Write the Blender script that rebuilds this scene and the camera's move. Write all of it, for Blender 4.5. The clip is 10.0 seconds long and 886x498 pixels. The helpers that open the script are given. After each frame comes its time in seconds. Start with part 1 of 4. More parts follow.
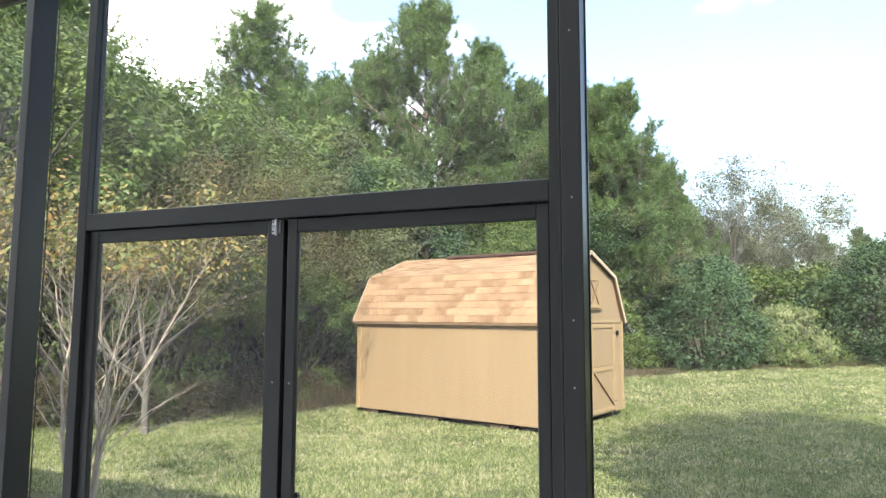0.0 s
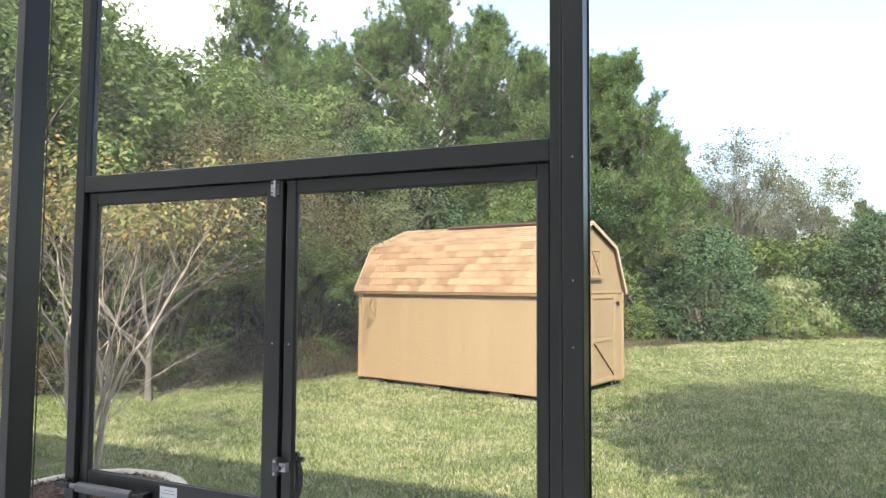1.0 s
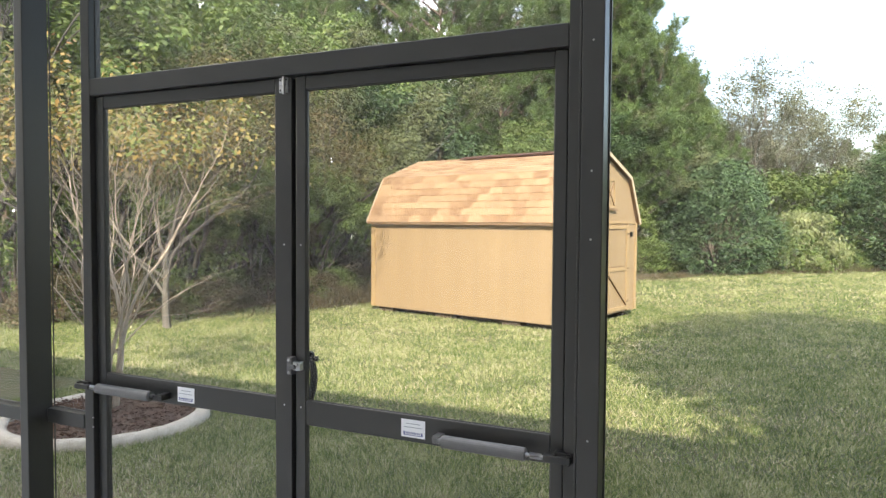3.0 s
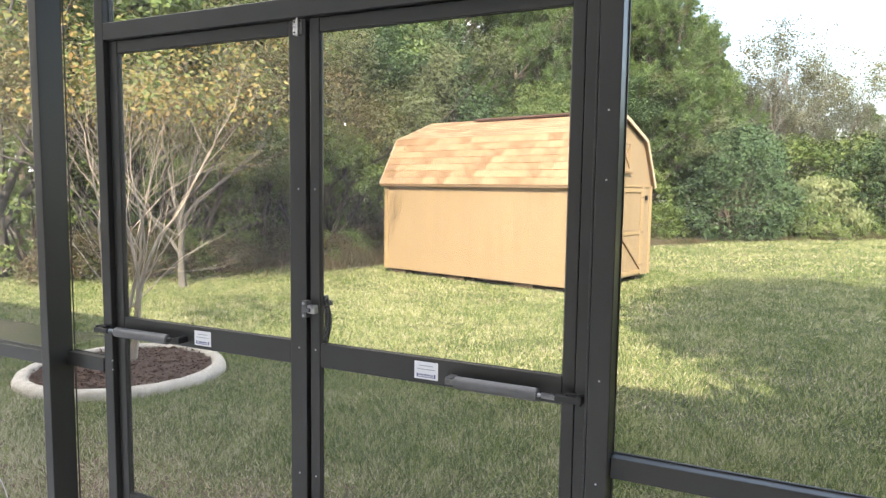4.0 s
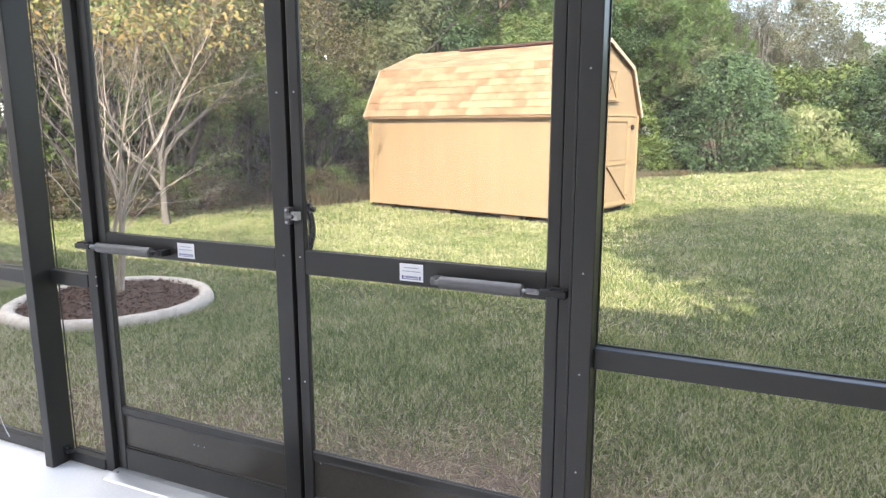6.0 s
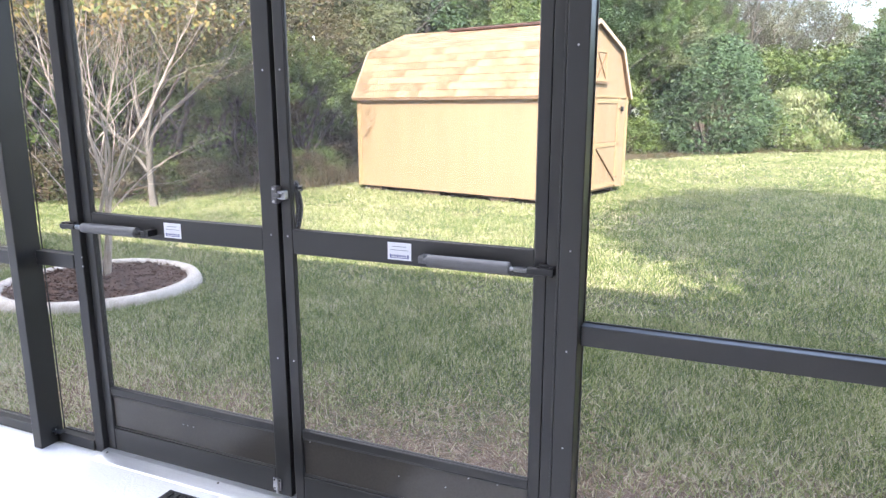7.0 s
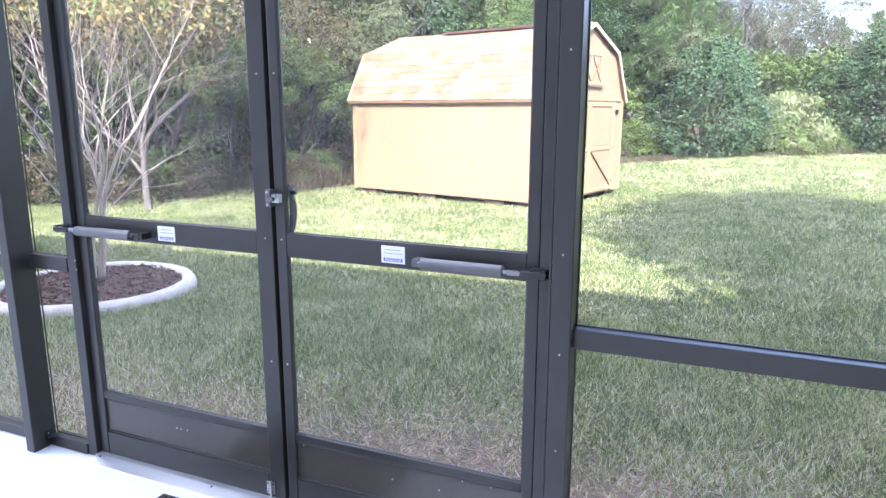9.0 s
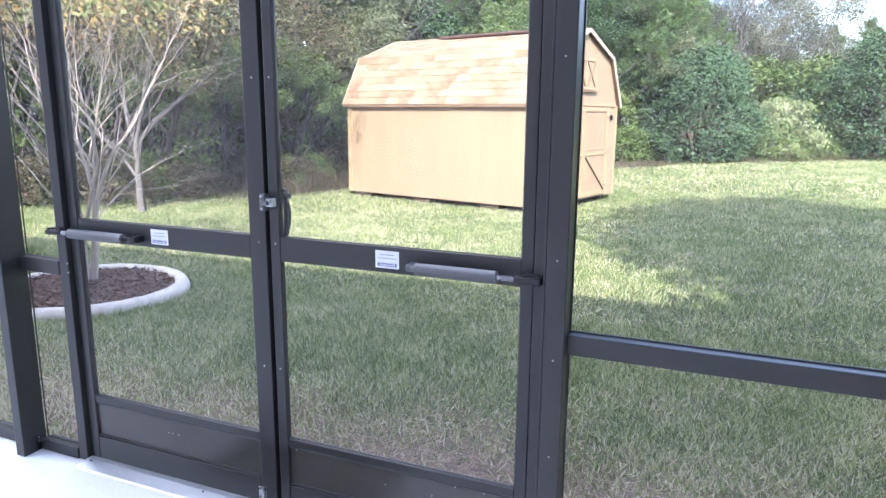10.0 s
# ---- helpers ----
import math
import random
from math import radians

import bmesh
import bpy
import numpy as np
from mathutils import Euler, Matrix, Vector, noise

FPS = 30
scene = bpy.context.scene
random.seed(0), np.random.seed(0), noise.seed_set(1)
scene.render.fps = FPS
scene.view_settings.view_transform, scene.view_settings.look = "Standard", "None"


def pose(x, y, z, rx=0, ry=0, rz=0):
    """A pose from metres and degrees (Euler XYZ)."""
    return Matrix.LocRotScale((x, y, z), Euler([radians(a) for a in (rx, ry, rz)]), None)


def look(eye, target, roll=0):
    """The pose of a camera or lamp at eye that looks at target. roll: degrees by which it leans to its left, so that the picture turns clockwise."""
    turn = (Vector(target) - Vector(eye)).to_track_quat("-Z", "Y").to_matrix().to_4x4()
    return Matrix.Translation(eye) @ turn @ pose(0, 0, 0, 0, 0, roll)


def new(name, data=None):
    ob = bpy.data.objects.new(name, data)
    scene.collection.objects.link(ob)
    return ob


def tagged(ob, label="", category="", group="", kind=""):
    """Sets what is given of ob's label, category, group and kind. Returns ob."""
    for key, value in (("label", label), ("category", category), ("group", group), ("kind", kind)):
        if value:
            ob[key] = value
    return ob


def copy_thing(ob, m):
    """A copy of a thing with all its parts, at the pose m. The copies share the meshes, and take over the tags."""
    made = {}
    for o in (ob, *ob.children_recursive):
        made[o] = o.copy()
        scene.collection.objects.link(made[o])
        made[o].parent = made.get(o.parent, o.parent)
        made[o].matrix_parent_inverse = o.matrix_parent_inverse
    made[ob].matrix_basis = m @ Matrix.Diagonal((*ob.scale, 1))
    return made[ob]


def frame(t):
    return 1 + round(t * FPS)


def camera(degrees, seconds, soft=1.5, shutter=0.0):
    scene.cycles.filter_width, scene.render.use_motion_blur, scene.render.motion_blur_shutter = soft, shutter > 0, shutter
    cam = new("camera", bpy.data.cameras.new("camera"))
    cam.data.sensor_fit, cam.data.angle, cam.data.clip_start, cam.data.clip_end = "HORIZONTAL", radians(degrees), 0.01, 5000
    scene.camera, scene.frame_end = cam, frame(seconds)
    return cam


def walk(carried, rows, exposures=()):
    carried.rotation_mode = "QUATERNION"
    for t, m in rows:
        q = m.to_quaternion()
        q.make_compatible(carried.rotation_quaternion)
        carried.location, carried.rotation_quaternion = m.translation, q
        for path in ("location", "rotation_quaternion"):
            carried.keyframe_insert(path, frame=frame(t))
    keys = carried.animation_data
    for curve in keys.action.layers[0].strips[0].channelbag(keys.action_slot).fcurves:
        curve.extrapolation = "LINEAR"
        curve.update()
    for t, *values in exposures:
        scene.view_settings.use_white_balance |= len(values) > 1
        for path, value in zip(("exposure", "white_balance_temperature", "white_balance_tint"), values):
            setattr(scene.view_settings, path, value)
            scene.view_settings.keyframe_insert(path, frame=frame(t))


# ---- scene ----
cam = camera(67.2, 10.0, soft=1.35)
PATH = [
    (0, (1.33, -1.816, 1.733), (0.547, 0.014, 1.93), 0.2),
    (0.5, (1.338, -1.81, 1.72), (0.559, 0.026, 1.88), 0.1),
    (1, (1.332, -1.803, 1.701), (0.542, 0.031, 1.814), 0.4),
    (1.5, (1.321, -1.786, 1.675), (0.525, 0.048, 1.739), 0.7),
    (2, (1.316, -1.777, 1.642), (0.514, 0.055, 1.656), 0.7),
    (2.5, (1.311, -1.76, 1.611), (0.501, 0.069, 1.579), 0.3),
    (4, (1.308, -1.765, 1.516), (0.454, 0.035, 1.336), 0.8),
    (4.5, (1.305, -1.755, 1.473), (0.461, 0.041, 1.231), 0.8),
    (5, (1.309, -1.753, 1.444), (0.469, 0.04, 1.162), -0.1),
    (5.5, (1.313, -1.76, 1.418), (0.486, 0.033, 1.096), -0.1),
    (7, (1.323, -1.76, 1.387), (0.548, 0.037, 0.977), 0.0),
    (7.5, (1.325, -1.761, 1.392), (0.553, 0.036, 0.975), 0.2),
    (8, (1.329, -1.761, 1.39), (0.56, 0.038, 0.976), 0.3),
    (8.5, (1.331, -1.763, 1.392), (0.566, 0.04, 0.989), 0.0),
    (9, (1.331, -1.762, 1.39), (0.567, 0.042, 0.988), 0.1),
    (9.5, (1.333, -1.759, 1.393), (0.574, 0.049, 1.0), 0.2),
    (10, (1.33, -1.76, 1.394), (0.581, 0.053, 1.003), 0.5),
]
walk(cam, [(t, look(eye, target, roll)) for t, eye, target, roll in PATH],
     exposures=[(0.0, 2.15, 6750, 8), (1.0, 2.14, 6900, 9), (2.5, 2.16, 7350, 9), (4.0, 2.42, 7400, 11), (5.5, 2.50, 7200, 13), (7.0, 2.86, 6450, 18), (8.0, 3.05, 5950, 21), (9.0, 3.05, 5750, 22), (10.0, 2.82, 5750, 20)])

# ---- world and sun ----
SUN_EL, SUN_AZ = radians(39), radians(155)
SUN_DIR = Vector((math.sin(SUN_AZ) * math.cos(SUN_EL), math.cos(SUN_AZ) * math.cos(SUN_EL), math.sin(SUN_EL)))

world = bpy.data.worlds.new("sky")
scene.world = world
world.use_nodes = True
wn, wl = world.node_tree.nodes, world.node_tree.links
wn.clear()
sky = wn.new("ShaderNodeTexSky")
sky.sky_type, sky.sun_disc, sky.sun_elevation, sky.sun_rotation = "NISHITA", False, SUN_EL, SUN_AZ
sky.air_density, sky.dust_density = 1.0, 1.0
coord = wn.new("ShaderNodeTexCoord")
stretch = wn.new("ShaderNodeMapping")
stretch.inputs["Scale"].default_value = (1.5, 1.5, 2.6)
stretch.inputs["Location"].default_value = (0.35, 0.1, 0.4)
puffs = wn.new("ShaderNodeTexNoise")
puffs.inputs["Scale"].default_value, puffs.inputs["Detail"].default_value = 1.3, 5.0
ramp = wn.new("ShaderNodeValToRGB")
ramp.color_ramp.elements[0].position, ramp.color_ramp.elements[1].position = 0.57, 0.76
ramp.color_ramp.elements[0].color = (0.04, 0.04, 0.04, 1)
blend = wn.new("ShaderNodeMixRGB")
blend.inputs["Color2"].default_value = (10.5, 10.8, 11.2, 1)
back = wn.new("ShaderNodeBackground")
back.inputs["Strength"].default_value = 0.118
wout = wn.new("ShaderNodeOutputWorld")
wl.new(coord.outputs["Generated"], stretch.inputs["Vector"])
wl.new(stretch.outputs["Vector"], puffs.inputs["Vector"])
split = wn.new("ShaderNodeSeparateXYZ")
veil = wn.new("ShaderNodeMath")
veil.operation = "MULTIPLY_ADD"
veil.inputs[1].default_value = -0.26
wl.new(coord.outputs["Generated"], split.inputs[0])
wl.new(split.outputs["X"], veil.inputs[0])
wl.new(puffs.outputs["Fac"], veil.inputs[2])
wl.new(veil.outputs[0], ramp.inputs["Fac"])
wl.new(ramp.outputs["Color"], blend.inputs["Fac"])
wl.new(sky.outputs["Color"], blend.inputs["Color1"])
wl.new(blend.outputs["Color"], back.inputs["Color"])
wl.new(back.outputs["Background"], wout.inputs["Surface"])

sun_data = bpy.data.lights.new("sun", "SUN")
sun_data.energy, sun_data.angle, sun_data.color = 2.2, radians(0.6), (1.0, 0.94, 0.84)
sun = new("sun", sun_data)
sun.matrix_world = look(SUN_DIR * 60, (0, 0, 0))


# ---- materials ----
def material(name):
    m = bpy.data.materials.new(name)
    m.use_nodes = True
    n, l = m.node_tree.nodes, m.node_tree.links
    return m, n, l, n["Principled BSDF"]


def rough_paint(name, dark, light, scale, rough=0.6, metal=0.0, bump=0.1, fine=60.0, stretch_by=(1, 1, 1), rand=0.0, spec=0.5):
    """Two scales of noise between two colours, with fine relief. rand: how far each object differs."""
    m, n, l, p = material(name)
    tc = n.new("ShaderNodeTexCoord")
    mp = n.new("ShaderNodeMapping")
    mp.inputs["Scale"].default_value = stretch_by
    l.new(tc.outputs["Object"], mp.inputs["Vector"])
    a, b = n.new("ShaderNodeTexNoise"), n.new("ShaderNodeTexNoise")
    a.inputs["Scale"].default_value, b.inputs["Scale"].default_value = scale, fine
    a.inputs["Detail"].default_value = 6
    l.new(mp.outputs["Vector"], a.inputs["Vector"])
    l.new(mp.outputs["Vector"], b.inputs["Vector"])
    mix = n.new("ShaderNodeMath")
    mix.operation = "MULTIPLY_ADD"
    mix.inputs[1].default_value, mix.inputs[2].default_value = 0.35, 0.0
    l.new(b.outputs["Fac"], mix.inputs[0])
    add = n.new("ShaderNodeMath")
    add.operation = "MULTIPLY_ADD"
    add.inputs[1].default_value = 0.65
    l.new(a.outputs["Fac"], add.inputs[0])
    l.new(mix.outputs[0], add.inputs[2])
    fac = add.outputs[0]
    if rand:
        info = n.new("ShaderNodeObjectInfo")
        r = n.new("ShaderNodeMath")
        r.operation = "MULTIPLY_ADD"
        r.inputs[1].default_value, r.inputs[2].default_value = rand, -rand / 2
        l.new(info.outputs["Random"], r.inputs[0])
        s2 = n.new("ShaderNodeMath")
        s2.operation = "ADD"
        l.new(fac, s2.inputs[0])
        l.new(r.outputs[0], s2.inputs[1])
        fac = s2.outputs[0]
    ramp = n.new("ShaderNodeValToRGB")
    ramp.color_ramp.elements[0].position, ramp.color_ramp.elements[1].position = 0.3, 0.7
    ramp.color_ramp.elements[0].color, ramp.color_ramp.elements[1].color = (*dark, 1), (*light, 1)
    l.new(fac, ramp.inputs["Fac"])
    l.new(ramp.outputs["Color"], p.inputs["Base Color"])
    p.inputs["Roughness"].default_value, p.inputs["Metallic"].default_value = rough, metal
    p.inputs["Specular IOR Level"].default_value = spec
    if bump:
        bp = n.new("ShaderNodeBump")
        bp.inputs["Strength"].default_value, bp.inputs["Distance"].default_value = bump, 0.01
        l.new(b.outputs["Fac"], bp.inputs["Height"])
        l.new(bp.outputs["Normal"], p.inputs["Normal"])
    return m


def leafy(name, colours, rough=0.55, through_light=0.25, patch=1.6):
    """Leaves or blades: each island takes its own colour from the ramp, patches vary over metres."""
    m, n, l, p = material(name)
    geo = n.new("ShaderNodeNewGeometry")
    noise_tex = n.new("ShaderNodeTexNoise")
    noise_tex.inputs["Scale"].default_value = patch
    tc = n.new("ShaderNodeTexCoord")
    l.new(tc.outputs["Object"], noise_tex.inputs["Vector"])
    a = n.new("ShaderNodeMath")
    a.operation = "MULTIPLY_ADD"
    a.inputs[1].default_value = 0.5
    l.new(geo.outputs["Random Per Island"], a.inputs[0])
    b = n.new("ShaderNodeMath")
    b.operation = "MULTIPLY_ADD"
    b.inputs[1].default_value, b.inputs[2].default_value = 1.6, -0.55
    l.new(noise_tex.outputs["Fac"], b.inputs[0])
    l.new(b.outputs[0], a.inputs[2])
    ramp = n.new("ShaderNodeValToRGB")
    els = ramp.color_ramp.elements
    els[0].color, els[1].color = (*colours[0], 1), (*colours[-1], 1)
    for i, c in enumerate(colours[1:-1]):
        els.new((i + 1) / (len(colours) - 1)).color = (*c, 1)
    l.new(a.outputs[0], ramp.inputs["Fac"])
    l.new(ramp.outputs["Color"], p.inputs["Base Color"])
    p.inputs["Roughness"].default_value = rough
    p.inputs["Specular IOR Level"].default_value = 0.35
    tr = n.new("ShaderNodeBsdfTranslucent")
    l.new(ramp.outputs["Color"], tr.inputs["Color"])
    mx = n.new("ShaderNodeMixShader")
    mx.inputs["Fac"].default_value = through_light
    l.new(p.outputs["BSDF"], mx.inputs[1])
    l.new(tr.outputs["BSDF"], mx.inputs[2])
    l.new(mx.outputs["Shader"], n["Material Output"].inputs["Surface"])
    return m


BRONZE = rough_paint("bronze_powder_coat", (0.024, 0.024, 0.0235), (0.032, 0.0315, 0.0305), 3.0, rough=0.34, bump=0.02, fine=220, spec=0.5)
KICK = rough_paint("bronze_kick_panel", (0.050, 0.046, 0.041), (0.080, 0.073, 0.064), 2.2, rough=0.24, bump=0.02, fine=160)
BLACK = rough_paint("black_plastic", (0.010, 0.010, 0.011), (0.018, 0.018, 0.019), 9.0, rough=0.4, bump=0.03)
CLOSER = rough_paint("grey_enamel", (0.10, 0.10, 0.103), (0.13, 0.13, 0.135), 8.0, rough=0.35, bump=0.02)
STEEL = rough_paint("zinc_steel", (0.45, 0.45, 0.46), (0.62, 0.62, 0.63), 30.0, rough=0.33, metal=1.0, bump=0.04)
ALUM = rough_paint("mill_aluminium", (0.62, 0.64, 0.66), (0.74, 0.76, 0.78), 6.0, rough=0.38, metal=0.75, bump=0.03, stretch_by=(1, 12, 12))
LABEL_WHITE = rough_paint("label_paper", (0.74, 0.75, 0.80), (0.82, 0.82, 0.85), 20.0, rough=0.5, bump=0.0)
LABEL_INK = rough_paint("label_ink", (0.10, 0.12, 0.28), (0.16, 0.18, 0.34), 20.0, rough=0.6, bump=0.0)
LABEL_GREY = rough_paint("label_grey_ink", (0.30, 0.32, 0.38), (0.38, 0.40, 0.45), 20.0, rough=0.6, bump=0.0)
CONCRETE = rough_paint("white_painted_concrete", (0.76, 0.755, 0.74), (0.86, 0.855, 0.84), 1.5, rough=0.7, bump=0.15, fine=90)
CURB = rough_paint("poured_curb_concrete", (0.42, 0.37, 0.30), (0.68, 0.62, 0.53), 14.0, rough=0.85, bump=0.5, fine=60)
MULCH = rough_paint("bark_mulch", (0.035, 0.020, 0.013), (0.16, 0.085, 0.055), 22.0, rough=0.9, bump=0.9, fine=70)
MAT_FIBRE = rough_paint("doormat_fibre", (0.012, 0.012, 0.012), (0.05, 0.048, 0.045), 60.0, rough=0.95, bump=0.6, fine=200)
SIDING = rough_paint("buff_painted_siding", (0.285, 0.202, 0.112), (0.36, 0.258, 0.146), 0.9, rough=0.6, bump=0.10, fine=25, stretch_by=(8, 8, 0.5))
TRIM = rough_paint("buff_painted_trim", (0.34, 0.24, 0.122), (0.40, 0.285, 0.15), 2.5, rough=0.6, bump=0.08)
WHITE_TRIM = rough_paint("pale_rake_trim", (0.44, 0.35, 0.24), (0.52, 0.43, 0.31), 2.5, rough=0.55, bump=0.05)
SHINGLE = rough_paint("tan_asphalt_shingle", (0.205, 0.125, 0.070), (0.37, 0.25, 0.15), 10.0, rough=0.9, bump=0.5, fine=160, rand=0.34, spec=0.2)
RIDGE = rough_paint("ridge_cap", (0.10, 0.052, 0.036), (0.17, 0.085, 0.06), 9.0, rough=0.9, bump=0.4)
SKID = rough_paint("weathered_skid", (0.06, 0.042, 0.028), (0.14, 0.10, 0.07), 6.0, rough=0.9, bump=0.3)
DARKWOOD = rough_paint("dark_shadow_board", (0.16, 0.10, 0.055), (0.24, 0.16, 0.09), 6.0, rough=0.8, bump=0.2)
HOUSE = rough_paint("house_stucco", (0.66, 0.63, 0.58), (0.76, 0.73, 0.68), 2.0, rough=0.9, bump=0.2)
SIDE_WALL = rough_paint("brown_render", (0.09, 0.075, 0.062), (0.14, 0.12, 0.10), 3.0, rough=0.9, bump=0.3)
HOUSE_ROOF = rough_paint("house_roofing", (0.14, 0.12, 0.10), (0.22, 0.19, 0.16), 5.0, rough=0.9, bump=0.3)
PINE_BARK = rough_paint("pine_bark", (0.10, 0.075, 0.058), (0.22, 0.17, 0.135), 5.0, rough=0.95, bump=0.8, fine=22, stretch_by=(3, 3, 0.7))
GREY_BARK = rough_paint("grey_bark", (0.042, 0.037, 0.031), (0.105, 0.095, 0.082), 5.0, rough=0.9, bump=0.5, fine=40, stretch_by=(2, 2, 0.6))
PALE_BARK = rough_paint("pale_smooth_bark", (0.26, 0.21, 0.16), (0.58, 0.50, 0.41), 6.0, rough=0.75, bump=0.2, fine=40, stretch_by=(2, 2, 0.5))
LICHEN_BARK = rough_paint("pale_lichen_bark", (0.085, 0.077, 0.065), (0.20, 0.185, 0.16), 7.0, rough=0.95, bump=0.6, fine=40, stretch_by=(2, 2, 0.8))
TWIG = rough_paint("bare_twig", (0.12, 0.105, 0.088), (0.21, 0.19, 0.16), 5.0, rough=0.9, bump=0.2)

PINE_LEAF = leafy("pine_needles", [(0.045, 0.085, 0.030), (0.085, 0.145, 0.045), (0.14, 0.21, 0.065), (0.20, 0.27, 0.085)], through_light=0.3, patch=2.6)
DARK_LEAF = leafy("dark_evergreen_leaves", [(0.026, 0.052, 0.024), (0.060, 0.110, 0.045), (0.12, 0.185, 0.075)], rough=0.72, patch=2.2)
GREEN_LEAF = leafy("green_leaves", [(0.040, 0.075, 0.022), (0.085, 0.14, 0.038), (0.16, 0.22, 0.06), (0.15, 0.175, 0.06)])
OLIVE_LEAF = leafy("olive_leaves", [(0.055, 0.075, 0.028), (0.095, 0.115, 0.045), (0.145, 0.155, 0.065)])
AUTUMN_LEAF = leafy("autumn_leaves", [(0.042, 0.066, 0.021), (0.070, 0.090, 0.029), (0.120, 0.105, 0.036), (0.120, 0.075, 0.032), (0.090, 0.105, 0.036)])
MYRTLE_LEAF = leafy("turning_leaves", [(0.07, 0.12, 0.03), (0.16, 0.20, 0.06), (0.30, 0.22, 0.07), (0.24, 0.11, 0.04)])
YELLOW_LEAF = leafy("yellow_green_leaves", [(0.11, 0.155, 0.055), (0.20, 0.235, 0.10), (0.31, 0.325, 0.165)])
DRY_LEAF = leafy("dry_brush", [(0.04, 0.055, 0.021), (0.08, 0.08, 0.036), (0.13, 0.095, 0.055), (0.08, 0.10, 0.036)])
THATCH = leafy("dead_thatch", [(0.20, 0.14, 0.095), (0.38, 0.29, 0.20), (0.58, 0.48, 0.35)], through_light=0.1)
HAZE_LEAF = leafy("sparse_grey_leaves", [(0.085, 0.10, 0.05), (0.14, 0.15, 0.085), (0.19, 0.185, 0.12)])


def grass_material(name, ground):
    """Turf: green and straw patches in the plan, thinner and browner in a strip beside the slab."""
    m, n, l, p = material(name)
    tc = n.new("ShaderNodeTexCoord")
    big, mid, fine = (n.new("ShaderNodeTexNoise") for _ in range(3))
    for node, sc in ((big, 0.45), (mid, 2.6), (fine, 34.0)):
        node.inputs["Scale"].default_value, node.inputs["Detail"].default_value = sc, 5
        l.new(tc.outputs["Object"], node.inputs["Vector"])
    sep = n.new("ShaderNodeSeparateXYZ")
    l.new(tc.outputs["Object"], sep.inputs[0])
    strip = n.new("ShaderNodeMapRange")
    strip.inputs["From Min"].default_value, strip.inputs["From Max"].default_value = 1.5, 0.4
    strip.inputs["To Min"].default_value, strip.inputs["To Max"].default_value = 0.0, 0.6 if ground else 0.30
    l.new(sep.outputs["Y"], strip.inputs["Value"])
    if ground:
        rnd = fine.outputs["Fac"]
    else:
        rnd = n.new("ShaderNodeNewGeometry").outputs["Random Per Island"]
    s = n.new("ShaderNodeMath")
    s.operation = "MULTIPLY_ADD"
    s.inputs[1].default_value = 0.92 if not ground else 0.42
    l.new(rnd, s.inputs[0])
    s1 = n.new("ShaderNodeMath")
    s1.operation = "MULTIPLY_ADD"
    s1.inputs[1].default_value = 0.8 if ground else 0.66
    l.new(mid.outputs["Fac"], s1.inputs[0])
    l.new(strip.outputs["Result"], s1.inputs[2])
    l.new(s1.outputs[0], s.inputs[2])
    s2 = n.new("ShaderNodeMath")
    s2.operation = "MULTIPLY_ADD"
    s2.inputs[1].default_value = 0.5
    l.new(big.outputs["Fac"], s2.inputs[0])
    l.new(s.outputs[0], s2.inputs[2])
    s3 = n.new("ShaderNodeMath")
    s3.operation = "SUBTRACT"
    s3.inputs[1].default_value = 0.36 if ground else 0.56
    l.new(s2.outputs[0], s3.inputs[0])
    ramp = n.new("ShaderNodeValToRGB")
    els = ramp.color_ramp.elements
    if ground:
        cols = [(0.055, 0.065, 0.026), (0.085, 0.09, 0.038), (0.13, 0.11, 0.06), (0.185, 0.125, 0.09)]
    else:
        cols = [(0.095, 0.145, 0.045), (0.23, 0.295, 0.10), (0.41, 0.445, 0.20), (0.68, 0.61, 0.43)]
    els[0].color, els[1].color = (*cols[0], 1), (*cols[3], 1)
    els[0].position, els[1].position = 0.15, 0.95
    els.new(0.45).color = (*cols[1], 1)
    els.new(0.72).color = (*cols[2], 1)
    l.new(s3.outputs[0], ramp.inputs["Fac"])
    l.new(ramp.outputs["Color"], p.inputs["Base Color"])
    p.inputs["Roughness"].default_value = 0.75
    p.inputs["Specular IOR Level"].default_value = 0.25
    if ground:
        bp = n.new("ShaderNodeBump")
        bp.inputs["Strength"].default_value, bp.inputs["Distance"].default_value = 0.7, 0.03
        l.new(fine.outputs["Fac"], bp.inputs["Height"])
        l.new(bp.outputs["Normal"], p.inputs["Normal"])
    else:
        tr = n.new("ShaderNodeBsdfTranslucent")
        l.new(ramp.outputs["Color"], tr.inputs["Color"])
        mx = n.new("ShaderNodeMixShader")
        mx.inputs["Fac"].default_value = 0.3
        l.new(p.outputs["BSDF"], mx.inputs[1])
        l.new(tr.outputs["BSDF"], mx.inputs[2])
        l.new(mx.outputs["Shader"], n["Material Output"].inputs["Surface"])
    return m


TURF = grass_material("turf_ground", True)
BLADES = grass_material("grass_blades", False)
LITTER = rough_paint("forest_litter", (0.035, 0.030, 0.014), (0.11, 0.085, 0.04), 3.0, rough=0.95, bump=0.7, fine=30)


